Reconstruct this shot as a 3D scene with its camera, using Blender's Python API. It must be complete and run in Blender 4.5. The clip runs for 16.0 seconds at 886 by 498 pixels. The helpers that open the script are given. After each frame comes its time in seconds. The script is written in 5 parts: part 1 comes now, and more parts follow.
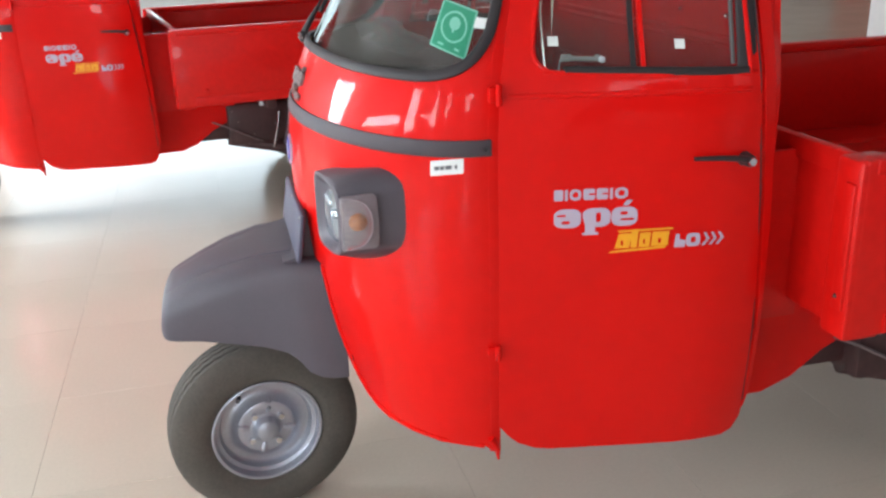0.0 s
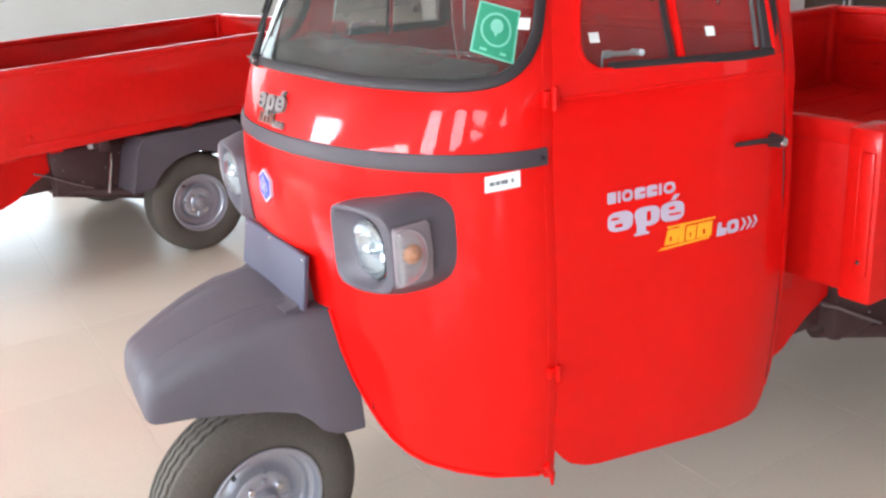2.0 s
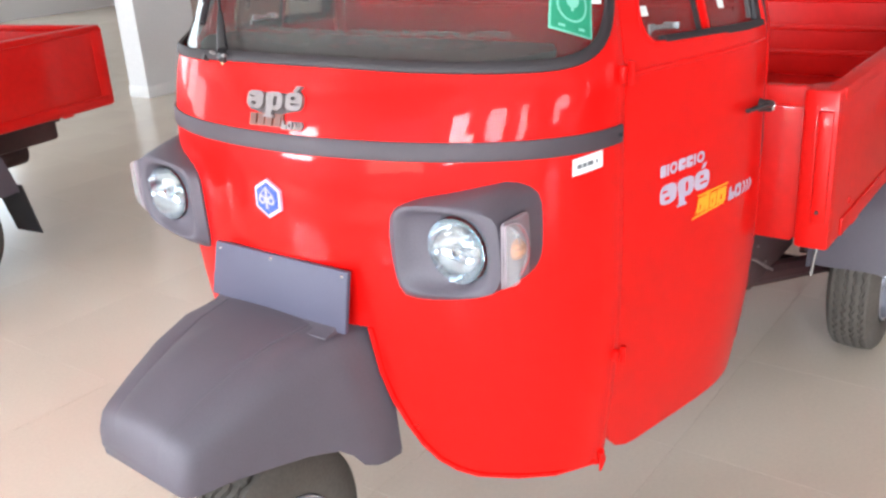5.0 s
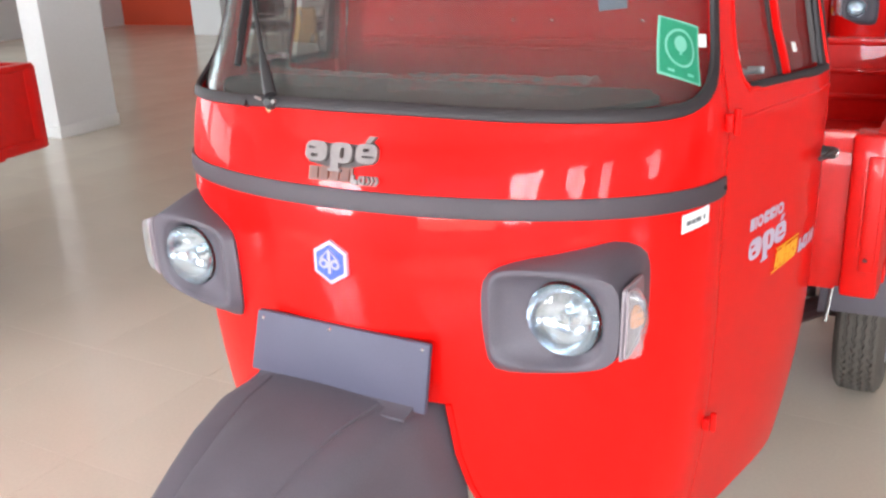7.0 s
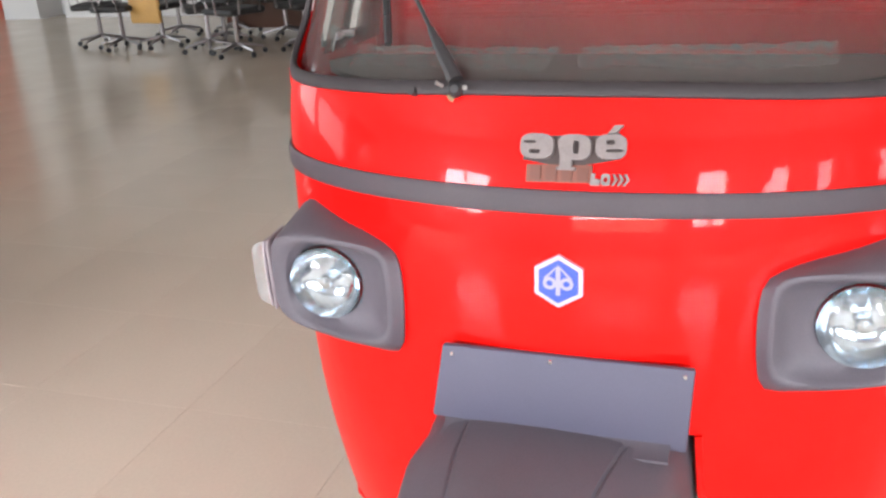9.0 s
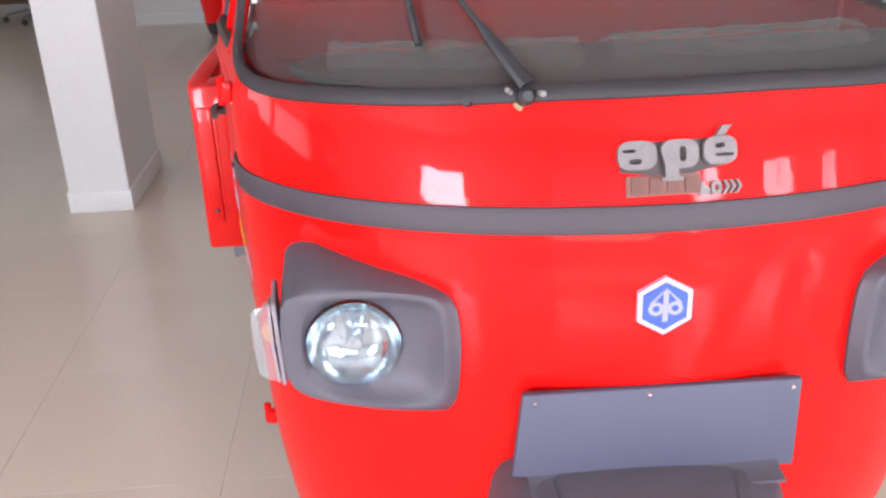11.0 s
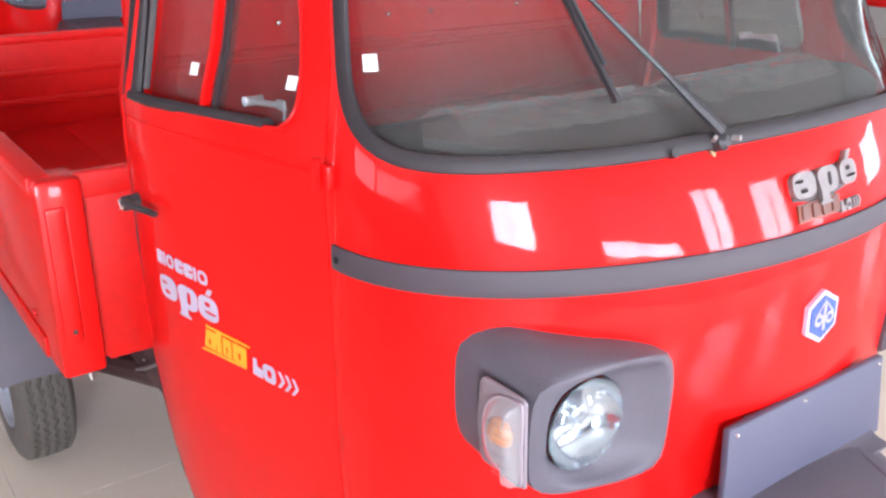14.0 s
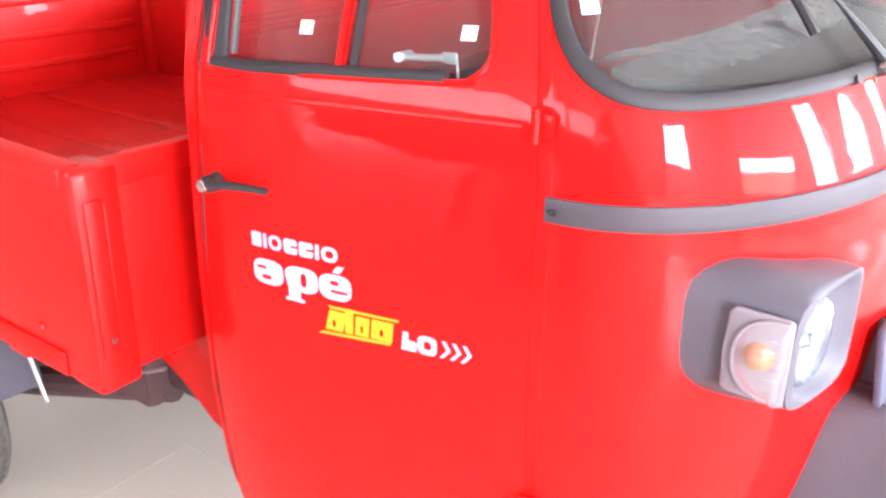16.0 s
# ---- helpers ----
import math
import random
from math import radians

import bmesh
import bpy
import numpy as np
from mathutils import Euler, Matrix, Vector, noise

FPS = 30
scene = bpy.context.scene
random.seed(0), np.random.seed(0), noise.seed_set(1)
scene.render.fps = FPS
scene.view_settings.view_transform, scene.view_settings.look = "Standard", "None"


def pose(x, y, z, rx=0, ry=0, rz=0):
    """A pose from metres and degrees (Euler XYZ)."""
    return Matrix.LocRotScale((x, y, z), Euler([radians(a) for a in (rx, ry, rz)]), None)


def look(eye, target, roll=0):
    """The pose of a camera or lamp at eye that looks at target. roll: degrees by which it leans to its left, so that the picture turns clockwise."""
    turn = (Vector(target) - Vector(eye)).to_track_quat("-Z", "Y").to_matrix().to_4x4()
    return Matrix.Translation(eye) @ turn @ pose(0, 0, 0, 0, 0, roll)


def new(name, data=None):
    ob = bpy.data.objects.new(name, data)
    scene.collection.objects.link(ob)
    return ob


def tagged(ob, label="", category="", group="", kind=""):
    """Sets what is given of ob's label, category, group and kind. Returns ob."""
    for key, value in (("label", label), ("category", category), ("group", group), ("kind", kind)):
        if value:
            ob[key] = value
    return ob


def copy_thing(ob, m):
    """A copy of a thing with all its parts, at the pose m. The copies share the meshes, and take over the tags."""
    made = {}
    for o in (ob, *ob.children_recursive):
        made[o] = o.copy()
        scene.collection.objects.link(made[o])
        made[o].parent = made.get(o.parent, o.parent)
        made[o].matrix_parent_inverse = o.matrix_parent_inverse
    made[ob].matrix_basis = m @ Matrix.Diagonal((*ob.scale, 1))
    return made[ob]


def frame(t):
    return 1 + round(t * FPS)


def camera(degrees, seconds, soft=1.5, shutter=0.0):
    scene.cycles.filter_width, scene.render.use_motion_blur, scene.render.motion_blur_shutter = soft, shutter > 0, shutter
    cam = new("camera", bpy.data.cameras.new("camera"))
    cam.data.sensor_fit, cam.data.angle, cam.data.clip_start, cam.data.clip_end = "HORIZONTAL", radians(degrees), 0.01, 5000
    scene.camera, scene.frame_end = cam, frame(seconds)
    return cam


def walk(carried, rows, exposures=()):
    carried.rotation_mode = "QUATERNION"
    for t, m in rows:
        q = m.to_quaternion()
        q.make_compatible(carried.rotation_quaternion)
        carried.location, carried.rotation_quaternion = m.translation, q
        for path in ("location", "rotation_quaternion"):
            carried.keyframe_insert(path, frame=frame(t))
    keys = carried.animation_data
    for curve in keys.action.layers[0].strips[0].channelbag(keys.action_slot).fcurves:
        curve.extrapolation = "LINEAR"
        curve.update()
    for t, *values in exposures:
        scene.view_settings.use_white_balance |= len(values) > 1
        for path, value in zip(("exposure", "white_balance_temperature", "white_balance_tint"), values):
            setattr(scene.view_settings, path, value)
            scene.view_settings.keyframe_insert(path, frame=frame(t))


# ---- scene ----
cam = camera(51.9, 16.0, soft=2.5)
PATH = [
    (0, (-0.037, -2.207, 1.502), (0.417, -0.383, 0.819), -2.0),
    (0.5, (-0.199, -2.157, 1.507), (0.414, -0.373, 0.844), -1.3),
    (1, (-0.365, -2.117, 1.512), (0.37, -0.389, 0.825), -4.4),
    (1.5, (-0.451, -2.012, 1.489), (0.399, -0.326, 0.829), -3.8),
    (2, (-0.499, -1.847, 1.492), (0.439, -0.214, 0.817), -4.5),
    (2.5, (-0.559, -1.743, 1.508), (0.428, -0.147, 0.815), -0.7),
    (3, (-0.702, -1.677, 1.502), (0.494, -0.224, 0.825), -0.6),
    (3.5, (-0.835, -1.619, 1.491), (0.459, -0.263, 0.794), -2.8),
    (4, (-0.873, -1.511, 1.475), (0.469, -0.19, 0.8), -1.8),
    (4.2, (-0.889, -1.444, 1.482), (0.484, -0.166, 0.788), -3.1),
    (6.3, (-1.066, -1.044, 1.483), (0.529, -0.035, 0.822), -1.2),
    (6.5, (-1.055, -1.007, 1.48), (0.527, 0.017, 0.813), -1.5),
    (7, (-1.002, -0.874, 1.488), (0.63, 0.081, 0.835), -2.6),
    (7.5, (-0.983, -0.73, 1.494), (0.689, 0.176, 0.873), -1.4),
    (8, (-1.013, -0.552, 1.494), (0.747, 0.137, 0.839), -1.2),
    (8.5, (-1.04, -0.373, 1.5), (0.744, 0.201, 0.802), -1.8),
    (9, (-0.992, -0.211, 1.476), (0.775, 0.389, 0.756), -3.1),
    (11.3, (-0.767, 0.433, 1.5), (1.048, 0.214, 0.69), -3.1),
    (11.5, (-0.728, 0.502, 1.501), (1.085, 0.238, 0.698), -3.7),
    (12, (-0.658, 0.631, 1.48), (1.142, 0.241, 0.7), 0.4),
    (12.5, (-0.649, 0.786, 1.499), (1.065, 0.107, 0.723), -2.5),
    (13, (-0.615, 0.885, 1.5), (1.04, 0.062, 0.738), -1.7),
    (13.5, (-0.523, 0.965, 1.498), (1.065, -0.015, 0.778), -1.8),
    (14, (-0.457, 1.058, 1.506), (1.05, -0.033, 0.772), 0.3),
    (14.5, (-0.397, 1.194, 1.522), (0.957, -0.07, 0.768), -0.5),
    (15, (-0.321, 1.31, 1.516), (1.01, 0.018, 0.769), 0.9),
    (15.5, (-0.173, 1.377, 1.495), (1.063, 0.011, 0.716), -1.7),
    (16, (-0.035, 1.462, 1.462), (1.053, -0.025, 0.685), 0.9),
]
EXPOSURES = [(0, 0.24, 6150, 9), (1, 0.70, 6200, 9), (2, 0.70, 6150, 11), (4, 0.90, 6150, 12), (7, 0.74, 6350, 13), (9, 0.64, 6500, 14), (12, 0.73, 5950, 17), (13, 0.93, 5950, 17), (14.5, 1.12, 5950, 16), (16, 1.90, 6000, 15)]
walk(cam, [(t, look(eye, aim, roll)) for t, eye, aim, roll in PATH], EXPOSURES)

# ---- world and light ----
world = bpy.data.worlds.new("sky")
world.use_nodes = True
scene.world = world
wn = world.node_tree
sky = wn.nodes.new("ShaderNodeTexSky")
sky.sky_type, sky.sun_disc = "NISHITA", False
sky.sun_elevation, sky.sun_rotation = radians(57), radians(-99)
wn.nodes["Background"].inputs["Strength"].default_value = 0.12
wn.links.new(sky.outputs[0], wn.nodes["Background"].inputs["Color"])
sun = new("sun", bpy.data.lights.new("sun", "SUN"))
sun.data.energy, sun.data.angle, sun.data.color = 5.0, radians(0.6), (1, 0.96, 0.9)
sun.matrix_basis = look((0, 0, 30), (19, 3, 0))

X_FRONT, X_BACK, X_FAR = -4.4, 8.15, 14.5
Y_LEFT, Y_RIGHT, CEIL = -9.0, 14.5, 3.5


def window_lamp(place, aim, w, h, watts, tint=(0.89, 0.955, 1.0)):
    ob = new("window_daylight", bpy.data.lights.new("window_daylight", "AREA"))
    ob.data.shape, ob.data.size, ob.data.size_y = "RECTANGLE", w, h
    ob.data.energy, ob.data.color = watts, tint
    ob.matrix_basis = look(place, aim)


# glazed bays: middle and width along each wall, daylight for each metre;
# in front also the heights between which bright sky shows over the yard
FRONT_BAYS = [(-6.2, 0.9, 78, 0.9, 2.65), (-4.1, 1.1, 108, 0.9, 2.65), (-2.15, 0.8, 155, 0.9, 2.65), (-0.2, 1.9, 30, 1.22, 1.5), (3.4, 1.6, 185, 1.08, 2.45), (11.6, 1.6, 80, 1.24, 2.65)]
# side bays: unseen windows, widened and raised to fill light into the deep room
SIDE_BAYS = [(-1.2, 5.0, 26), (4.6, 5.0, 34)]
LEFT_BAYS = [(-2.2, 1.4, 50), (1.6, 1.4, 16), (6.3, 2.0, 3)]
BAY_H, SILL = 2.2, 0.8
DOOR_H, DOOR_SILL, SIDE_H = 2.7, 0.06, 3.2
BAY_Z = (BAY_H + SILL) / 2
for y, w, watts, z0, z1 in FRONT_BAYS:
    z = (z0 + z1) / 2
    window_lamp((X_FRONT - 0.17, y, z), (0, y, z), w, z1 - z0, watts * w)
# added warm lamp, low in the middle bay, in place of sunlit yard bounce
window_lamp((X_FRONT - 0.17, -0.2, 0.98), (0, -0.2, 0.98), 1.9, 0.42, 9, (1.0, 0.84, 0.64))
for x, w, watts in SIDE_BAYS:
    z = (SIDE_H + SILL) / 2
    window_lamp((x, Y_RIGHT + 0.17, z), (x, 0, z), w, SIDE_H - SILL - 0.1, watts * w)
for x, w, watts in LEFT_BAYS:
    window_lamp((x, Y_LEFT - 0.17, BAY_Z), (x, 0, BAY_Z), w, BAY_H - SILL - 0.1, watts * w)


# ---- materials ----
def mat(name, color, rough=0.5, metal=0.0, coat=0.0, var=0.08, scale=6.0, fine=60.0, bump=0.0, spec=0.5, rvar=0.0, island=False, wave=0.0):
    m = bpy.data.materials.new(name)
    m.use_nodes = True
    nt = m.node_tree
    p = nt.nodes["Principled BSDF"]
    p.inputs["Roughness"].default_value, p.inputs["Metallic"].default_value = rough, metal
    p.inputs["Coat Weight"].default_value, p.inputs["Coat Roughness"].default_value = coat, 0.04
    p.inputs["Specular IOR Level"].default_value = spec
    tc = nt.nodes.new("ShaderNodeTexCoord")
    a, b = nt.nodes.new("ShaderNodeTexNoise"), nt.nodes.new("ShaderNodeTexNoise")
    a.inputs["Scale"].default_value, b.inputs["Scale"].default_value = scale, fine
    a.inputs["Detail"].default_value = 4
    for n in (a, b):
        nt.links.new(tc.outputs["Object"], n.inputs["Vector"])
    add = nt.nodes.new("ShaderNodeMath")
    add.operation = "ADD"
    nt.links.new(a.outputs["Fac"], add.inputs[0])
    nt.links.new(b.outputs["Fac"], add.inputs[1])
    ramp = nt.nodes.new("ShaderNodeMapRange")
    ramp.inputs["From Min"].default_value, ramp.inputs["From Max"].default_value = 0.6, 1.4
    ramp.inputs["To Min"].default_value, ramp.inputs["To Max"].default_value = 1 - var, 1 + var
    nt.links.new(add.outputs[0], ramp.inputs["Value"])
    mul = nt.nodes.new("ShaderNodeVectorMath")
    mul.operation = "SCALE"
    mul.inputs[0].default_value = color
    nt.links.new(ramp.outputs[0], mul.inputs["Scale"])
    out = mul.outputs[0]
    if island:
        info = nt.nodes.new("ShaderNodeObjectInfo")
        r2 = nt.nodes.new("ShaderNodeMapRange")
        r2.inputs["To Min"].default_value, r2.inputs["To Max"].default_value = 0.99, 1.01
        nt.links.new(info.outputs["Random"], r2.inputs["Value"])
        m2 = nt.nodes.new("ShaderNodeVectorMath")
        m2.operation = "SCALE"
        nt.links.new(out, m2.inputs[0])
        nt.links.new(r2.outputs[0], m2.inputs["Scale"])
        out = m2.outputs[0]
    nt.links.new(out, p.inputs["Base Color"])
    if rvar:
        r3 = nt.nodes.new("ShaderNodeMapRange")
        r3.inputs["To Min"].default_value, r3.inputs["To Max"].default_value = rough - rvar, rough + rvar
        nt.links.new(a.outputs["Fac"], r3.inputs["Value"])
        nt.links.new(r3.outputs[0], p.inputs["Roughness"])
    if bump:
        bp = nt.nodes.new("ShaderNodeBump")
        bp.inputs["Strength"].default_value, bp.inputs["Distance"].default_value = bump, 0.002
        nt.links.new(b.outputs["Fac"], bp.inputs["Height"])
        nt.links.new(bp.outputs[0], p.inputs["Normal"])
    if wave:
        wv = nt.nodes.new("ShaderNodeBump")
        wv.inputs["Strength"].default_value, wv.inputs["Distance"].default_value = wave, 0.004
        nt.links.new(a.outputs["Fac"], wv.inputs["Height"])
        nt.links.new(wv.outputs[0], p.inputs["Coat Normal"])
    return m


def pane_mat(name, tint, gloss=1.0, milk=0.0, rough=0.0):
    """Clear or milky pane: see-through, with a mirror sheen that grows at grazing angles."""
    m = bpy.data.materials.new(name)
    m.use_nodes = True
    nt = m.node_tree
    nt.nodes.remove(nt.nodes["Principled BSDF"])
    tr, gl, lw = nt.nodes.new("ShaderNodeBsdfTransparent"), nt.nodes.new("ShaderNodeBsdfGlossy"), nt.nodes.new("ShaderNodeLayerWeight")
    fr, pw = nt.nodes.new("ShaderNodeMapRange"), nt.nodes.new("ShaderNodeMath")
    pw.operation, pw.inputs[1].default_value, lw.inputs["Blend"].default_value = "POWER", 5.0, 0.5
    fr.inputs["To Min"].default_value = 0.04
    nt.links.new(lw.outputs["Facing"], pw.inputs[0])
    nt.links.new(pw.outputs[0], fr.inputs["Value"])
    tr.inputs["Color"].default_value = (*tint, 1)
    gl.inputs["Roughness"].default_value = rough
    gl.inputs["Color"].default_value = (gloss, gloss, gloss, 1)
    mix = nt.nodes.new("ShaderNodeMixShader")
    base = tr.outputs[0]
    if milk:
        df, mm = nt.nodes.new("ShaderNodeBsdfDiffuse"), nt.nodes.new("ShaderNodeMixShader")
        ns = nt.nodes.new("ShaderNodeTexNoise")
        ns.inputs["Scale"].default_value = 3.0
        mr = nt.nodes.new("ShaderNodeMapRange")
        mr.inputs["To Min"].default_value, mr.inputs["To Max"].default_value = milk * 0.6, milk * 1.4
        nt.links.new(ns.outputs["Fac"], mr.inputs["Value"])
        df.inputs["Color"].default_value = (0.7, 0.72, 0.72, 1)
        nt.links.new(mr.outputs[0], mm.inputs[0])
        nt.links.new(tr.outputs[0], mm.inputs[1])
        nt.links.new(df.outputs[0], mm.inputs[2])
        base = mm.outputs[0]
    nt.links.new(fr.outputs[0], mix.inputs[0])
    nt.links.new(base, mix.inputs[1])
    nt.links.new(gl.outputs[0], mix.inputs[2])
    nt.links.new(mix.outputs[0], nt.nodes["Material Output"].inputs["Surface"])
    return m


RED = mat("red_paint", (0.66, 0.004, 0.0025), 0.42, coat=0.34, var=0.04, scale=5, fine=25, rvar=0.06, spec=0.06, wave=0.24)
RED_BED = mat("red_bed_paint", (0.58, 0.005, 0.0028), 0.42, coat=0.25, spec=0.2, wave=0.4, var=0.10, scale=4, fine=40, bump=0.05)
GREY = mat("grey_plastic", (0.082, 0.070, 0.086), 0.55, var=0.16, scale=7, fine=420, bump=0.12, rvar=0.06)
BLACK = mat("black_plastic", (0.022, 0.020, 0.022), 0.45, var=0.15, scale=10, fine=200, bump=0.06)
BAND = mat("band_plastic", (0.048, 0.035, 0.042), 0.6, var=0.10, scale=9, fine=300, bump=0.06)
RUBBER = mat("seal_rubber", (0.018, 0.0125, 0.0145), 0.6, var=0.12, scale=12, fine=150)
TYRE = mat("tyre_rubber", (0.088, 0.075, 0.063), 0.8, var=0.22, scale=9, fine=130, bump=0.15)
STEEL = mat("wheel_silver", (0.42, 0.43, 0.49), 0.33, metal=0.7, var=0.08, scale=9, fine=120)
CHROME = mat("chrome", (0.70, 0.70, 0.72), 0.16, metal=1.0, var=0.04)
BADGE = mat("worn_silver", (0.17, 0.14, 0.135), 0.5, metal=0.2, var=0.15, scale=60, fine=300)
MIRROR = mat("reflector_chrome", (0.58, 0.62, 0.66), 0.13, metal=1.0, var=0.03)
CHASSIS = mat("chassis_black", (0.052, 0.021, 0.021), 0.5, var=0.25, scale=7, fine=60, bump=0.1)
WHITE_DECAL = mat("white_film", (0.47, 0.39, 0.49), 0.45, var=0.03)
YELLOW = mat("yellow_film", (0.85, 0.36, 0.01), 0.4, var=0.06)
SILVER_FILM = mat("silver_film", (0.30, 0.28, 0.50), 0.35, var=0.06)
BLUE = mat("blue_enamel", (0.05, 0.09, 0.50), 0.25, var=0.05)
GREEN = mat("green_film", (0.008, 0.21, 0.11), 0.45, var=0.08, scale=30)
GREEN_PALE = mat("pale_green_film", (0.15, 0.42, 0.31), 0.45, var=0.05)
PAPER = mat("white_paper", (0.75, 0.75, 0.73), 0.6, var=0.04)
INK = mat("grey_ink", (0.13, 0.13, 0.14), 0.6, var=0.05)
AMBER = mat("amber_bulb", (0.50, 0.17, 0.045), 0.4, var=0.05)
SILVER = mat("silver_latch", (0.72, 0.76, 0.82), 0.32, metal=0.25, var=0.06)
SEAT = mat("black_vinyl", (0.03, 0.028, 0.028), 0.5, var=0.15, scale=6, fine=150, bump=0.12)
WRAP = pane_mat("clear_wrap", (0.92, 0.93, 0.94), 1.0, 0.09, 0.08)
WINDOW = pane_mat("window_glass", (0.92, 0.95, 0.94), 1.0, 0.01)
DASH = mat("grey_dash", (0.085, 0.095, 0.095), 0.5, var=0.12, scale=9, fine=200, bump=0.08)
# milk paints a pale hazy veil over the cab interior, the tint dims it
GLASS = pane_mat("cab_glass", (0.77, 0.76, 0.74), 0.45, 0.022)
LENS = pane_mat("lamp_lens", (0.91, 0.94, 0.97), 1.0, 0.03)
FLUTE = pane_mat("lamp_flute", (0.62, 0.66, 0.70), 1.0, 0.22)
LENS_MILKY = pane_mat("indicator_lens", (0.84, 0.84, 0.87), 1.0, 0.15, 0.05)
PLASTER = mat("white_plaster", (0.68, 0.67, 0.66), 0.7, var=0.04, scale=1.5, fine=40, bump=0.06)
CEILING = mat("ceiling_grey", (0.53, 0.51, 0.48), 0.8, var=0.03, scale=1, fine=20)
SKIRT_TILE = mat("skirting_tile", (0.70, 0.69, 0.67), 0.35, var=0.05, scale=4)
TILE = mat("beige_floor_tile", (0.61, 0.53, 0.435), 0.19, spec=0.52, var=0.05, scale=1.6, fine=90, rvar=0.04, island=True)
GROUT = mat("tile_grout", (0.55, 0.47, 0.385), 0.8, var=0.1)
ALU = mat("window_aluminium", (0.60, 0.60, 0.60), 0.4, metal=0.6, var=0.05)
PAVING = mat("outdoor_paving", (0.34, 0.31, 0.28), 0.85, var=0.15, scale=0.4, fine=6, bump=0.3)
DULL_CHROME = mat("dull_chrome", (0.34, 0.31, 0.31), 0.28, metal=0.9, var=0.06)
WOOD = mat("desk_laminate", (0.11, 0.052, 0.034), 0.4, var=0.15, scale=3, fine=50)
WALL_RED = mat("red_wall_paint", (0.58, 0.06, 0.02), 0.6, var=0.08, scale=1.2, fine=30, bump=0.05)
TAN = mat("tan_board", (0.58, 0.33, 0.10), 0.55, var=0.1, scale=5)


# ---- building helpers ----
def finish(bm, name, material, smooth=35.0):
    bmesh.ops.recalc_face_normals(bm, faces=bm.faces)
    me = bpy.data.meshes.new(name)
    bm.to_mesh(me)
    bm.free()
    me.materials.append(material)
    if smooth:
        me.polygons.foreach_set("use_smooth", [True] * len(me.polygons))
        me.set_sharp_from_angle(angle=radians(smooth))
    return me


def thing(name, label, category, group="", kind="", place=(0, 0, 0), turn=0.0):
    ob = new(name)
    ob.empty_display_size = 0.1
    ob.matrix_basis = pose(*place, 0, 0, turn)
    return tagged(ob, label, category, group, kind)


def part(name, bm, material, parent=None, label="", smooth=35.0):
    ob = new(name, finish(bm, name, material, smooth))
    if parent is not None:
        ob.parent = parent
    if label:
        ob["label"] = label
    return ob


def box(lo, hi, bevel=0.0, seg=2, bm=None):
    bm2 = bmesh.new()
    c = [(a + b) / 2 for a, b in zip(lo, hi)]
    s = [abs(b - a) for a, b in zip(lo, hi)]
    bmesh.ops.create_cube(bm2, size=1, matrix=Matrix.Translation(c) @ Matrix.Diagonal((*s, 1)))
    if bevel:
        bmesh.ops.bevel(bm2, geom=bm2.edges[:], offset=min(bevel, 0.45 * min(s)), segments=seg, profile=0.5, affect="EDGES")
    return merge(bm, bm2)


def merge(bm, extra):
    if bm is None:
        return extra
    me = bpy.data.meshes.new("join")
    extra.to_mesh(me)
    extra.free()
    bm.from_mesh(me)
    bpy.data.meshes.remove(me)
    return bm


def turned(bm, m):
    bmesh.ops.transform(bm, matrix=m, verts=bm.verts)
    return bm


def lathe(profile, seg=48, zig=0.0, zig_rows=(), close=False):
    """Turn a profile of (radius, y) round the y axis."""
    bm = bmesh.new()
    rings = []
    for i in range(seg):
        a = 2 * math.pi * i / seg
        rings.append([bm.verts.new((r * math.cos(a), y + (zig * (1 if i % 2 else -1) if k in zig_rows else 0), r * math.sin(a))) for k, (r, y) in enumerate(profile)])
    n = len(profile)
    for i in range(seg):
        a, b = rings[i], rings[(i + 1) % seg]
        for k in range(n if close else n - 1):
            bm.faces.new((a[k], a[(k + 1) % n], b[(k + 1) % n], b[k]))
    return bm


def tube(points, radius, seg=8, bm=None, flat=1.0):
    """A round bar along points, its ends closed."""
    bm2 = bmesh.new()
    pts = [Vector(p) for p in points]
    rings = []
    up = Vector((0.13, 0.31, 0.94))
    for i, p in enumerate(pts):
        t = (pts[min(i + 1, len(pts) - 1)] - pts[max(i - 1, 0)]).normalized()
        s = t.cross(up).normalized()
        u = s.cross(t)
        r = radius[i] if isinstance(radius, (list, tuple)) else radius
        rings.append([bm2.verts.new(p + r * (math.cos(2 * math.pi * k / seg) * s + flat * math.sin(2 * math.pi * k / seg) * u)) for k in range(seg)])
    for a, b in zip(rings, rings[1:]):
        for k in range(seg):
            bm2.faces.new((a[k], a[(k + 1) % seg], b[(k + 1) % seg], b[k]))
    bm2.faces.new(rings[0][::-1])
    bm2.faces.new(rings[-1])
    return merge(bm, bm2)


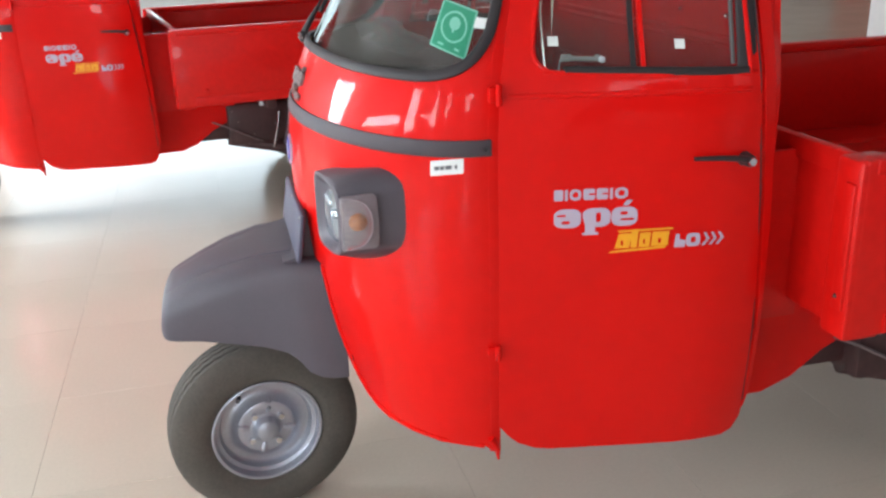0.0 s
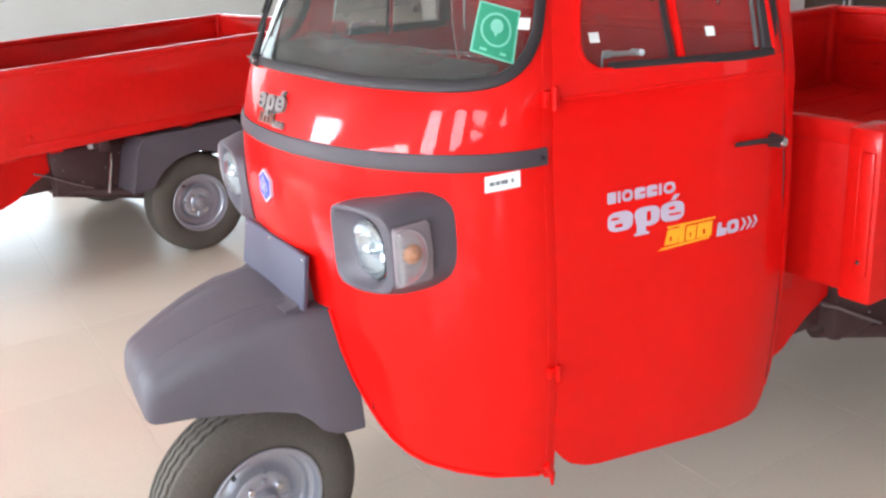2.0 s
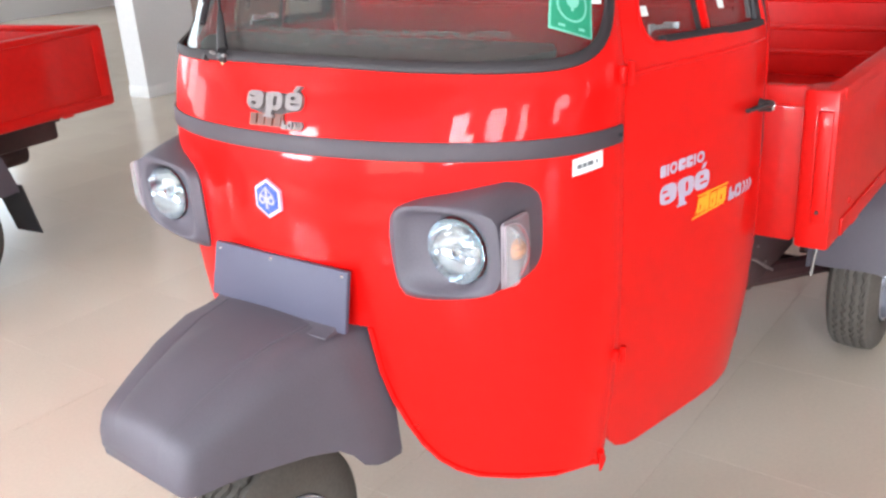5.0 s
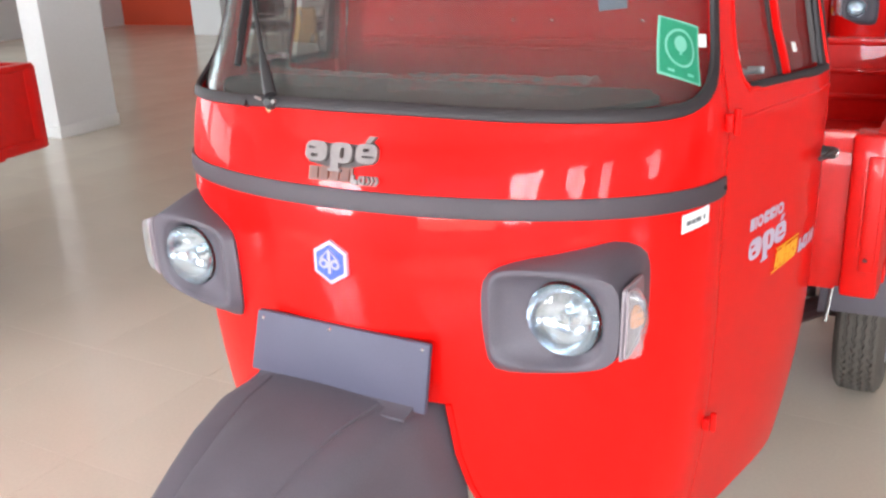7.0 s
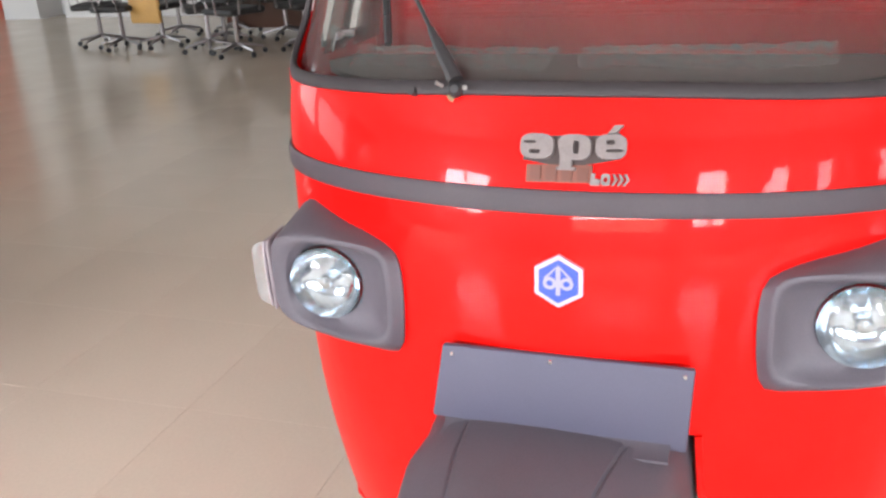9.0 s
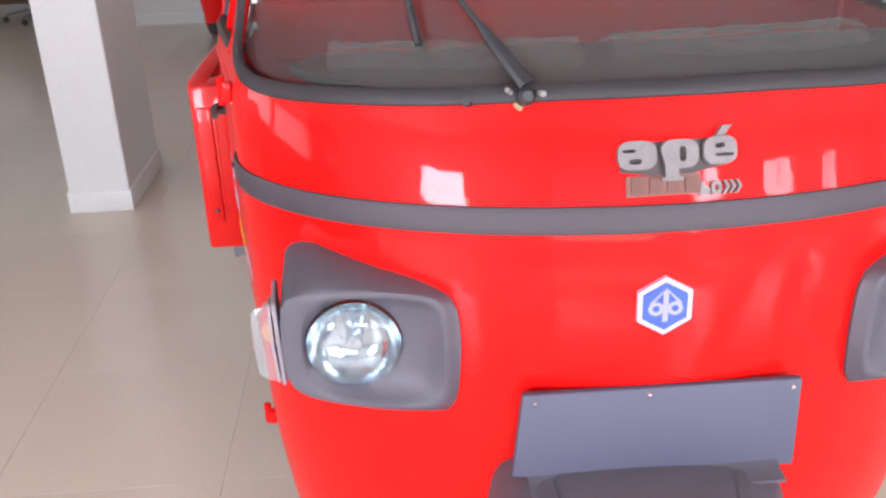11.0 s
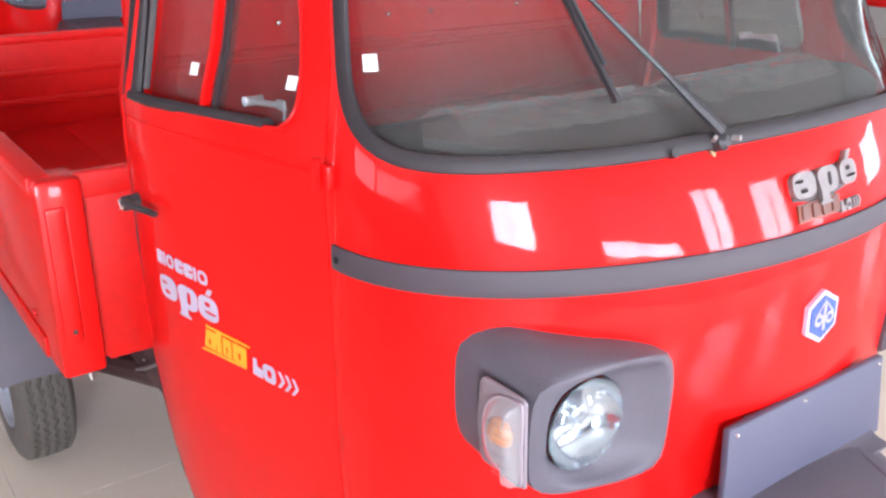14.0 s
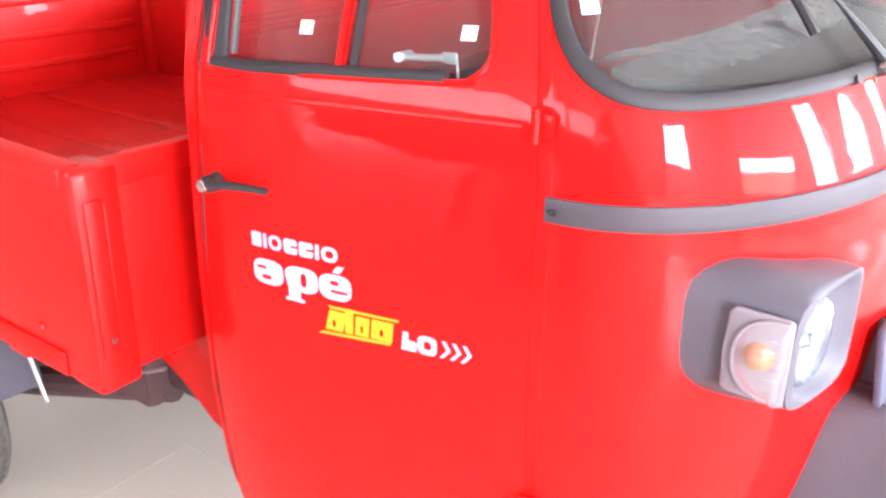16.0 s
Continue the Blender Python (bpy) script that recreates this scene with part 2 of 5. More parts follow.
def ribbon(points, normals, w, h, closed=True, seg=10, lift=0.0):
    """A rounded strip swept along a line that lies on a surface: w wide, h high."""
    bm = bmesh.new()
    n = len(points)
    rings = []
    for i in range(n):
        a, b = (points[(i - 1) % n], points[(i + 1) % n]) if closed else (points[max(i - 1, 0)], points[min(i + 1, n - 1)])
        t = (b - a).normalized()
        nn = normals[i]
        s = t.cross(nn).normalized()
        ring = []
        for k in range(seg):
            c, d = math.cos(2 * math.pi * k / seg), math.sin(2 * math.pi * k / seg)
            c, d = math.copysign(abs(c) ** 0.6, c), math.copysign(abs(d) ** 0.6, d)
            ring.append(bm.verts.new(points[i] + s * (c * w / 2) + nn * (d * h / 2 + lift)))
        rings.append(ring)
    for i in range(n if closed else n - 1):
        a, b = rings[i], rings[(i + 1) % n]
        for k in range(seg):
            bm.faces.new((a[k], a[(k + 1) % seg], b[(k + 1) % seg], b[k]))
    if not closed:
        bm.faces.new(rings[0][::-1])
        bm.faces.new(rings[-1])
    return bm


def sheet(outer, holes, us, vs, fmap, thick):
    """A sheet cut from the (u, v) plane with openings, laid onto a surface by fmap and given thickness."""
    bm = bmesh.new()
    for loop in (outer, *holes):
        vv = [bm.verts.new((u, v, 0)) for u, v in loop]
        for a, b in zip(vv, vv[1:] + vv[:1]):
            bm.edges.new((a, b))
    bmesh.ops.triangle_fill(bm, use_beauty=True, use_dissolve=False, edges=bm.edges[:])
    for k, cuts in enumerate((us, vs)):
        for c in cuts:
            co, no = ((c, 0, 0), (1, 0, 0)) if k == 0 else ((0, c, 0), (0, 1, 0))
            bmesh.ops.bisect_plane(bm, geom=bm.verts[:] + bm.edges[:] + bm.faces[:], plane_co=co, plane_no=no, dist=1e-5)
    drop = []
    for e in bm.edges:
        if len(e.link_faces) == 2:
            a, b = e.verts[0].co, e.verts[1].co
            onu = abs(a.x - b.x) < 2e-5 and any(abs(a.x - c) < 5e-5 for c in us)
            onv = abs(a.y - b.y) < 2e-5 and any(abs(a.y - c) < 5e-5 for c in vs)
            if not (onu or onv):
                drop.append(e)
    bmesh.ops.dissolve_edges(bm, edges=drop, use_verts=False)
    for v in bm.verts:
        v.co = fmap(v.co.x, v.co.y)
    shell_out(bm, thick)
    return bm


def shell_out(bm, thick, core=(0.72, 0.0)):
    """Face a sheet away from the cab's core and give it thickness inwards."""
    bmesh.ops.recalc_face_normals(bm, faces=bm.faces)
    bm.normal_update()
    lean = sum(f.calc_area() * f.normal.dot(f.calc_center_median() - Vector((*core, f.calc_center_median().z))) for f in bm.faces)
    if lean < 0:
        bmesh.ops.reverse_faces(bm, faces=bm.faces[:])
    bm.normal_update()
    if not thick:
        return
    old_faces, rim = bm.faces[:], [e for e in bm.edges if len(e.link_faces) == 1]
    inner = {u: bm.verts.new(u.co - u.normal * thick) for u in bm.verts[:]}
    for f in old_faces:
        bm.faces.new([inner[u] for u in reversed(f.verts)])
    for e in rim:
        l = e.link_loops[0]
        a, c = l.vert, l.link_loop_next.vert
        bm.faces.new((c, a, inner[a], inner[c]))


def prism(poly, axis_map, depth):
    """A flat outline of (u, v) pushed to a depth; axis_map turns (u, v, w) into a place."""
    bm = bmesh.new()
    a = [bm.verts.new(axis_map(u, v, 0)) for u, v in poly]
    b = [bm.verts.new(axis_map(u, v, depth)) for u, v in poly]
    bm.faces.new(a)
    bm.faces.new(b[::-1])
    for i in range(len(a)):
        j = (i + 1) % len(a)
        bm.faces.new((a[j], a[i], b[i], b[j]))
    return bm


def frange(a, b, step):
    n = max(1, round((b - a) / step))
    return [a + (b - a) * i / n for i in range(n + 1)]


def smooth_loop(pts, n=3):
    """Catmull-Rom through a closed loop of tuples."""
    out = []
    m = len(pts)
    for i in range(m):
        p0, p1, p2, p3 = (np.array(pts[(i + k) % m], float) for k in (-1, 0, 1, 2))
        for j in range(n):
            t = j / n
            out.append(tuple(0.5 * (2 * p1 + (p2 - p0) * t + (2 * p0 - 5 * p1 + 4 * p2 - p3) * t * t + (3 * p1 - p0 - 3 * p2 + p3) * t ** 3)))
    return out


# ---- the shape of the cab ----
# height, nose, half width at the door seam, seam
LEVELS = np.array([(0.28, 0.25, 0.478, 0.505), (0.36, 0.225, 0.495, 0.50), (0.5, 0.19, 0.520, 0.492), (0.64, 0.165, 0.537, 0.488),
                   (0.8, 0.145, 0.545, 0.488), (0.98, 0.138, 0.547, 0.488), (1.06, 0.145, 0.547, 0.488), (1.145, 0.168, 0.547, 0.490),
                   (1.2, 0.190, 0.543, 0.496), (1.228, 0.204, 0.537, 0.500), (1.3, 0.247, 0.519, 0.517), (1.4, 0.307, 0.505, 0.540),
                   (1.55, 0.392, 0.482, 0.575), (1.7, 0.480, 0.455, 0.62), (1.8, 0.56, 0.43, 0.66)])
SLOPES = np.gradient(LEVELS[:, 1:], LEVELS[:, 0], axis=0)


def level(z):
    """Nose, half width and seam at a height, smoothly between the stations."""
    z = min(max(z, 0.2801), 1.7999)
    i = int(np.searchsorted(LEVELS[:, 0], z)) - 1
    h = LEVELS[i + 1, 0] - LEVELS[i, 0]
    t = (z - LEVELS[i, 0]) / h
    a = (2 * t ** 3 - 3 * t ** 2 + 1) * LEVELS[i, 1:] + (t ** 3 - 2 * t ** 2 + t) * h * SLOPES[i]
    b = (-2 * t ** 3 + 3 * t ** 2) * LEVELS[i + 1, 1:] + (t ** 3 - t ** 2) * h * SLOPES[i + 1]
    return a + b


def nose(deg, z):
    """A place on the front shell: degrees from the middle towards the vehicle's right, height."""
    x0, b, xs = level(z)
    a = radians(deg)
    return Vector((x0 + (xs - x0) * (1 - math.cos(a)), b * math.sin(a), z))


def nose_normal(deg, z):
    du = nose(deg + 0.5, z) - nose(deg - 0.5, z)
    dv = nose(deg, z + 0.004) - nose(deg, z - 0.004)
    return dv.cross(du).normalized()


def nose_y(y, z):
    return math.degrees(math.asin(max(-1, min(1, y / level(z)[1]))))


def bow(d):
    """How far the door swells beyond the seam, d behind it."""
    return 0.205 * d - 2.27 * max(0.0, d - 0.3) ** 3


def flank(side, x, z, out=0.0):
    """A place on a door's surface."""
    x0, b, xs = level(z)
    return Vector((x, side * (b + bow(x - xs) + out), z))


# ---- the cargo three-wheeler ----
def mirrored(pts):
    """Close a half outline, given from the middle outwards at its bottom, by its mirror image."""
    return [(-u, v) for u, v in reversed(pts)] + list(pts)


SCREEN = mirrored([(12, 1.2255), (30, 1.219), (46, 1.2145), (58, 1.212), (65, 1.213), (70, 1.2165), (74.5, 1.224), (78, 1.235), (81, 1.25), (83.5, 1.272),
                   (85.2, 1.30), (85.6, 1.34), (85.2, 1.40), (84, 1.46), (81, 1.52), (75, 1.562), (66, 1.585), (48, 1.60), (24, 1.608)])


def build_front_shell(v):
    half = [(0.185, 0.742), (0.188, 0.70), (0.192, 0.64), (0.204, 0.58), (0.224, 0.52), (0.243, 0.475), (0.268, 0.437), (0.30, 0.412), (0.335, 0.400), (0.40, 0.394), (0.455, 0.388)]
    edge = [(nose_y(y, z), z) for y, z in half] + [(84, 0.378), (89.6, 0.352), (89.6, 0.8), (89.6, 1.2), (89.6, 1.5), (89.6, 1.66)]
    outer = [(-u, w) for u, w in reversed(edge)] + edge
    us, vs = frange(-85, 85, 5), frange(0.40, 1.64, 0.031)
    shell = part("front_shell", sheet(outer, [SCREEN], us, vs, nose, 0.003), RED, v, "glossy red pressed-steel front shell")
    # rolled edge along the wheel opening
    pts = [nose(u, w) for u, w in edge[:12]]
    for s in (1, -1):
        line = [Vector((p.x, s * p.y, p.z)) for p in pts]
        nrm = [nose_normal(s * u, w) for u, w in edge[:12]]
        part("edge_roll", ribbon(line, nrm, 0.012, 0.010, closed=False, seg=8), RED, shell)
        sc = nose(nose_y(s * 0.237, 0.516), 0.516)
        part("screw", turned(lathe([(0.0, -0.003), (0.006, -0.002), (0.007, 0.002)], 12), look(sc, sc + nose_normal(s * 26, 0.516)) @ pose(0, 0, 0, -90)), CHASSIS, shell)
    # plastic trim band across the nose
    degs = frange(-88.5, 88.5, 3)
    mid = [nose(d, 1.078 + 0.010 * math.cos(radians(d)) ** 2) for d in degs]
    part("trim_band", ribbon(mid, [nose_normal(d, 1.08) for d in degs], 0.034, 0.008, closed=False, seg=14, lift=0.002), BAND, v, "matt brown-grey plastic trim band")
    for s in (1, -1):
        p, n = nose(s * 86.5, 1.078), nose_normal(s * 86.5, 1.078)
        part("band_screw", turned(lathe([(0.0, -0.0035), (0.0035, -0.003), (0.0045, 0.0)], 10), look(p + 0.009 * n, p + n) @ pose(0, 0, 0, -90)), BLACK, v)
    # door hinges on the seam
    for s in (1, -1):
        for z, l in ((1.182, 0.030), (0.634, 0.022), (1.50, 0.03)):
            p = nose(s * 88, z)
            part("door_hinge", turned(box((-0.009, -0.006, -l / 2), (0.009, 0.006, l / 2), 0.003), Matrix.Translation(p + Vector((0, s * 0.006, 0)))), RED, v)
            part("hinge_pin", tube([p + Vector((0.010, s * 0.016, -l / 2 - 0.006)), p + Vector((0.010, s * 0.016, l / 2 + 0.006))], 0.006), RED, v)
        tip = [nose(s * 86, 0.40), nose(s * 89, 0.37), nose(s * 89.5, 0.335)]
        part("seam_flange", tube([p + Vector((0.004, s * 0.004, 0)) for p in tip], [0.008, 0.008, 0.003], 8), RED, v)
        line = [nose(s * 89.4, z) for z in frange(0.36, 1.6, 0.06)]
        part("seam_rubber", ribbon(line, [Vector((0, s, 0.05)).normalized()] * len(line), 0.026, 0.010, closed=False, seg=8, lift=-0.004), RED, v)


def build_screen(v):
    glass = part("windscreen", sheet(SCREEN, [], frange(-80, 80, 8), frange(1.22, 1.60, 0.04), lambda u, w: nose(u, w) - 0.010 * nose_normal(u, w), 0.004), GLASS, v, "curved clear windscreen with stickers")
    loop = smooth_loop(SCREEN, 3)
    inner = [(u * 0.993, 1.41 + (w - 1.41) * 0.985) for u, w in loop]
    part("windscreen_seal", ribbon([nose(u, w) for u, w in inner], [nose_normal(u, w) for u, w in inner], 0.022, 0.011, seg=12, lift=0.002), RUBBER, v, "thick black rubber windscreen seal")
    # stickers
    def skew(name, corners, material, parent, lift, label=""):
        """A patch on the glass between four corners (degrees, height), bottom left round."""
        cs = corners
        def at(u, w):
            p = [(1 - u) * (1 - w), u * (1 - w), u * w, (1 - u) * w]
            d, z = sum(k * c[0] for k, c in zip(p, cs)), sum(k * c[1] for k, c in zip(p, cs))
            return nose(d, z) + (lift - 0.009) * nose_normal(d, z)
        return part(name, sheet([(0, 0), (1, 0), (1, 1), (0, 1)], [], (0.25, 0.5, 0.75), (0.25, 0.5, 0.75), at, 0.0008), material, parent, label), at
    st, at = skew("round_emblem_sticker", [(-77.0, 1.248), (-62.0, 1.276), (-62.3, 1.359), (-78.0, 1.335)], GREEN_PALE, glass, 0.0005, "green square sticker with a pale ring")
    skew("sticker_field", [(-76.2, 1.2515), (-62.7, 1.2785), (-63.0, 1.3555), (-77.2, 1.3325)], GREEN, glass, 0.0014)
    for r0, r1, a, m in ((0.31, 0.36, 0, GREEN_PALE), (0.0, 0.15, 0.07, GREEN_PALE)):
        bm = bmesh.new()
        n = 28
        o = [bm.verts.new(at(0.5 + r1 * math.cos(6.2832 * k / n), 0.54 + a + 0.9 * r1 * math.sin(6.2832 * k / n)) + Vector((-0.0016, -0.0012, 0))) for k in range(n)]
        if r0:
            i = [bm.verts.new(at(0.5 + r0 * math.cos(6.2832 * k / n), 0.54 + a + 0.9 * r0 * math.sin(6.2832 * k / n)) + Vector((-0.0016, -0.0012, 0))) for k in range(n)]
            for k in range(n):
                bm.faces.new((o[k], o[(k + 1) % n], i[(k + 1) % n], i[k]))
        else:
            bm.faces.new(o)
        part("sticker_ring" if r0 else "sticker_crown", bm, m, glass)
    bm = bmesh.new()
    bm.faces.new([bm.verts.new(at(u, w) + Vector((-0.0016, -0.0012, 0))) for u, w in ((0.47, 0.42), (0.53, 0.42), (0.53, 0.62), (0.47, 0.62))])
    part("sticker_stem", bm, GREEN_PALE, glass)
    bm = bmesh.new()
    bm.faces.new([bm.verts.new(at(u, w) + Vector((-0.0016, -0.0012, 0))) for u, w in ((0.2, 0.10), (0.8, 0.10), (0.8, 0.15), (0.2, 0.15))])
    part("sticker_bar", bm, GREEN_PALE, glass)
    skew("paper_tag", [(-82.2, 1.302), (-77.6, 1.305), (-77.8, 1.324), (-82.4, 1.321)], PAPER, glass, 0.0022)
    skew("paper_tag", [(75.2, 1.310), (79.8, 1.307), (80.0, 1.326), (75.4, 1.329)], PAPER, glass, 0.001)
    # wiper
    w = part("wiper", tube([(0.222, 0.168, 1.2215), (0.204, 0.1655, 1.228), (0.199, 0.165, 1.2295)], [0.0115, 0.011, 0.006], 16), BLACK, v, "black windscreen wiper with a brass pivot")
    part("pivot_nut", tube([(0.226, 0.1690, 1.2165), (0.2145, 0.1675, 1.2205)], 0.0138, 18), mat("brass", (0.26, 0.18, 0.10), 0.45, metal=0.9), w)
    part("pivot_clip", tube([(0.206, 0.184, 1.232), (0.198, 0.190, 1.238)], 0.003, 8), mat("dull_clip", (0.20, 0.18, 0.17), 0.6), w)
    part("pivot_cap", tube([(0.204, 0.151, 1.231), (0.194, 0.148, 1.232)], 0.0035, 10), mat("dull_clip", (0.20, 0.18, 0.17), 0.6), w)
    arm = [nose(nose_y(0.165 + 0.125 * t, 1.235 + 0.16 * t), 1.235 + 0.16 * t) + Vector((-0.012, 0, 0.005)) for t in frange(0, 1.0, 0.1)]
    part("arm", tube(arm[:5], [0.0115, 0.0105, 0.0095, 0.0075, 0.0045], 8, flat=0.7), BLACK, w)
    part("arm_rod", tube(arm[3:], 0.0032, 8), BLACK, w)
    blade = [nose(nose_y(0.285 + 0.062 * t, 1.275 + 0.30 * t), 1.275 + 0.30 * t) + Vector((-0.008, 0, 0.004)) for t in frange(0, 1, 0.125)]
    part("blade", tube(blade, 0.005, 6, flat=1.4), RUBBER, w)
    part("blade_frame", tube([p + Vector((-0.008, 0, 0.004)) for p in blade[1:-1]], 0.0026, 6), BLACK, w)
    knob = nose(nose_y(0.232, 1.217), 1.217)
    part("washer_jet", tube([knob, knob + Vector((-0.010, 0.003, 0.005))], 0.006, 10), BLACK, v)


def glyph(shapes, side, u0, w0, width, height, material, parent, name, slope=0.0, lift=0.0015):
    """Plain blocks in a unit square, laid on a door in the reading direction."""
    for shape in shapes:
        outer, holes = shape
        conv = lambda L: [(u0 + width * a, w0 + height * b + slope * width * a) for a, b in L]
        def at(u, w):
            x = u if side < 0 else 1.522 - u
            return flank(side, x, w, lift)
        part(name, sheet(conv(outer), [conv(h) for h in holes], [], [], at, 0.0006), material, parent)


def rounded(x0, y0, x1, y1, r=0.15, n=4):
    pts = []
    rx, ry = r * (x1 - x0), r * (y1 - y0)
    for cx, cy, a0 in ((x1 - rx, y0 + ry, -90), (x1 - rx, y1 - ry, 0), (x0 + rx, y1 - ry, 90), (x0 + rx, y0 + ry, 180)):
        for k in range(n + 1):
            a = radians(a0 + 90 * k / n)
            pts.append((cx + rx * math.cos(a), cy + ry * math.sin(a)))
    return pts


def mark_blocks():
    """Three plain rounded blocks with slots; the middle one has a foot."""
    body = rounded(0, 0, 1, 1, 0.34)
    slot = lambda x0, x1, z0, z1: rounded(x0, z0, x1, z1, 0.3)
    foot = [(0.10, 0.1), (0.10, -0.28), (0.0, -0.30), (0.0, -0.42), (0.58, -0.42), (0.58, -0.30), (0.46, -0.28), (0.46, 0.0)]
    top = [p for p in body if p[1] > 0.5 or p[0] > 0.46]
    return [(body, [slot(0.28, 0.60, 0.20, 0.38), slot(0.12, 0.46, 0.60, 0.72)])], [(foot + top, [slot(0.48, 0.66, 0.24, 0.76)])], [(body, [slot(0.34, 0.90, 0.28, 0.40), slot(0.34, 0.62, 0.58, 0.76)])]


def build_markings(side, door):
    """Maker's marks as plain shapes: a row of small blocks, three large rounded ones, a yellow flag, two blocks and three arrows."""
    up = 0.009 if side < 0 else -0.009
    plain = [(rounded(0, 0, 1, 1, 0.14), [])]
    nick = [([(0.12, 0), (0.88, 0), (1, 0.14), (1, 0.42), (0.5, 0.42), (0.5, 0.58), (1, 0.58), (1, 0.86), (0.88, 1), (0.12, 1), (0, 0.86), (0, 0.14)], [])]
    open_ring = [(rounded(0, 0, 1, 1, 0.42), [rounded(0.24, 0.24, 0.76, 0.76, 0.42)])]
    for a, w, shape in ((0.602, 0.018, plain), (0.6235, 0.006, plain), (0.633, 0.023, open_ring), (0.660, 0.023, nick), (0.686, 0.023, nick), (0.7125, 0.006, plain), (0.7225, 0.026, open_ring)):
        glyph(shape, side, a, 0.953 + up, w, 0.023, WHITE_DECAL, door, "white_block")
    left, stem, right = mark_blocks()
    glyph(left, side, 0.602, 0.895 + up, 0.054, 0.040, WHITE_DECAL, door, "white_mark")
    glyph(stem, side, 0.659, 0.895 + up, 0.056, 0.040, WHITE_DECAL, door, "white_mark")
    glyph(right, side, 0.717, 0.895 + up, 0.052, 0.040, WHITE_DECAL, door, "white_mark")
    glyph([([(0.1, 0), (0.6, 0), (1, 1), (0.45, 1)], [])], side, 0.737, 0.938 + up, 0.022, 0.011, WHITE_DECAL, door, "white_mark")
    f0, fh = 0.836 + up, 0.050
    glyph([([(0.0, 0.0), (0.90, 0.13), (0.90, 0.22), (0.06, 0.10)], []), ([(0.17, 0.88), (1.0, 0.93), (1.0, 1.0), (0.14, 0.97)], [])], side, 0.712, f0, 0.130, fh, YELLOW, door, "yellow_line")
    for a, w, lean, lo, hi in ((0.10, 0.22, 0.06, 0.20, 0.84), (0.345, 0.10, 0.02, 0.20, 1.00), (0.47, 0.17, 0.02, 0.22, 0.84), (0.665, 0.26, 0.02, 0.24, 0.86)):
        cut = [rounded(a + 0.42 * w, lo + 0.12, a + 0.60 * w, lo + 0.34, 0.2)] if w > 0.15 else []
        glyph([([(a, lo), (a + w, lo), (a + w + lean, hi), (a + lean, hi)], cut)], side, 0.712, f0, 0.130, fh, YELLOW, door, "yellow_mark", lift=0.0024)
    glyph([([(0, 0), (0.95, 0), (1, 0.5), (0.46, 0.6), (0.46, 1), (0.12, 1)], [])], side, 0.846, 0.842 + up, 0.024, 0.029, WHITE_DECAL, door, "white_mark")
    glyph([(rounded(0, 0, 1, 1, 0.3), [rounded(0.32, 0.28, 0.70, 0.72, 0.3)])], side, 0.871, 0.842 + up, 0.029, 0.029, WHITE_DECAL, door, "white_mark")
    for k in range(3):
        glyph([([(0, 0), (0.34, 0), (1, 0.5), (0.5, 1), (0.16, 1), (0.62, 0.5)], [])], side, 0.904 + 0.0155 * k, 0.843 + up, 0.017, 0.027, WHITE_DECAL, door, "white_arrow")


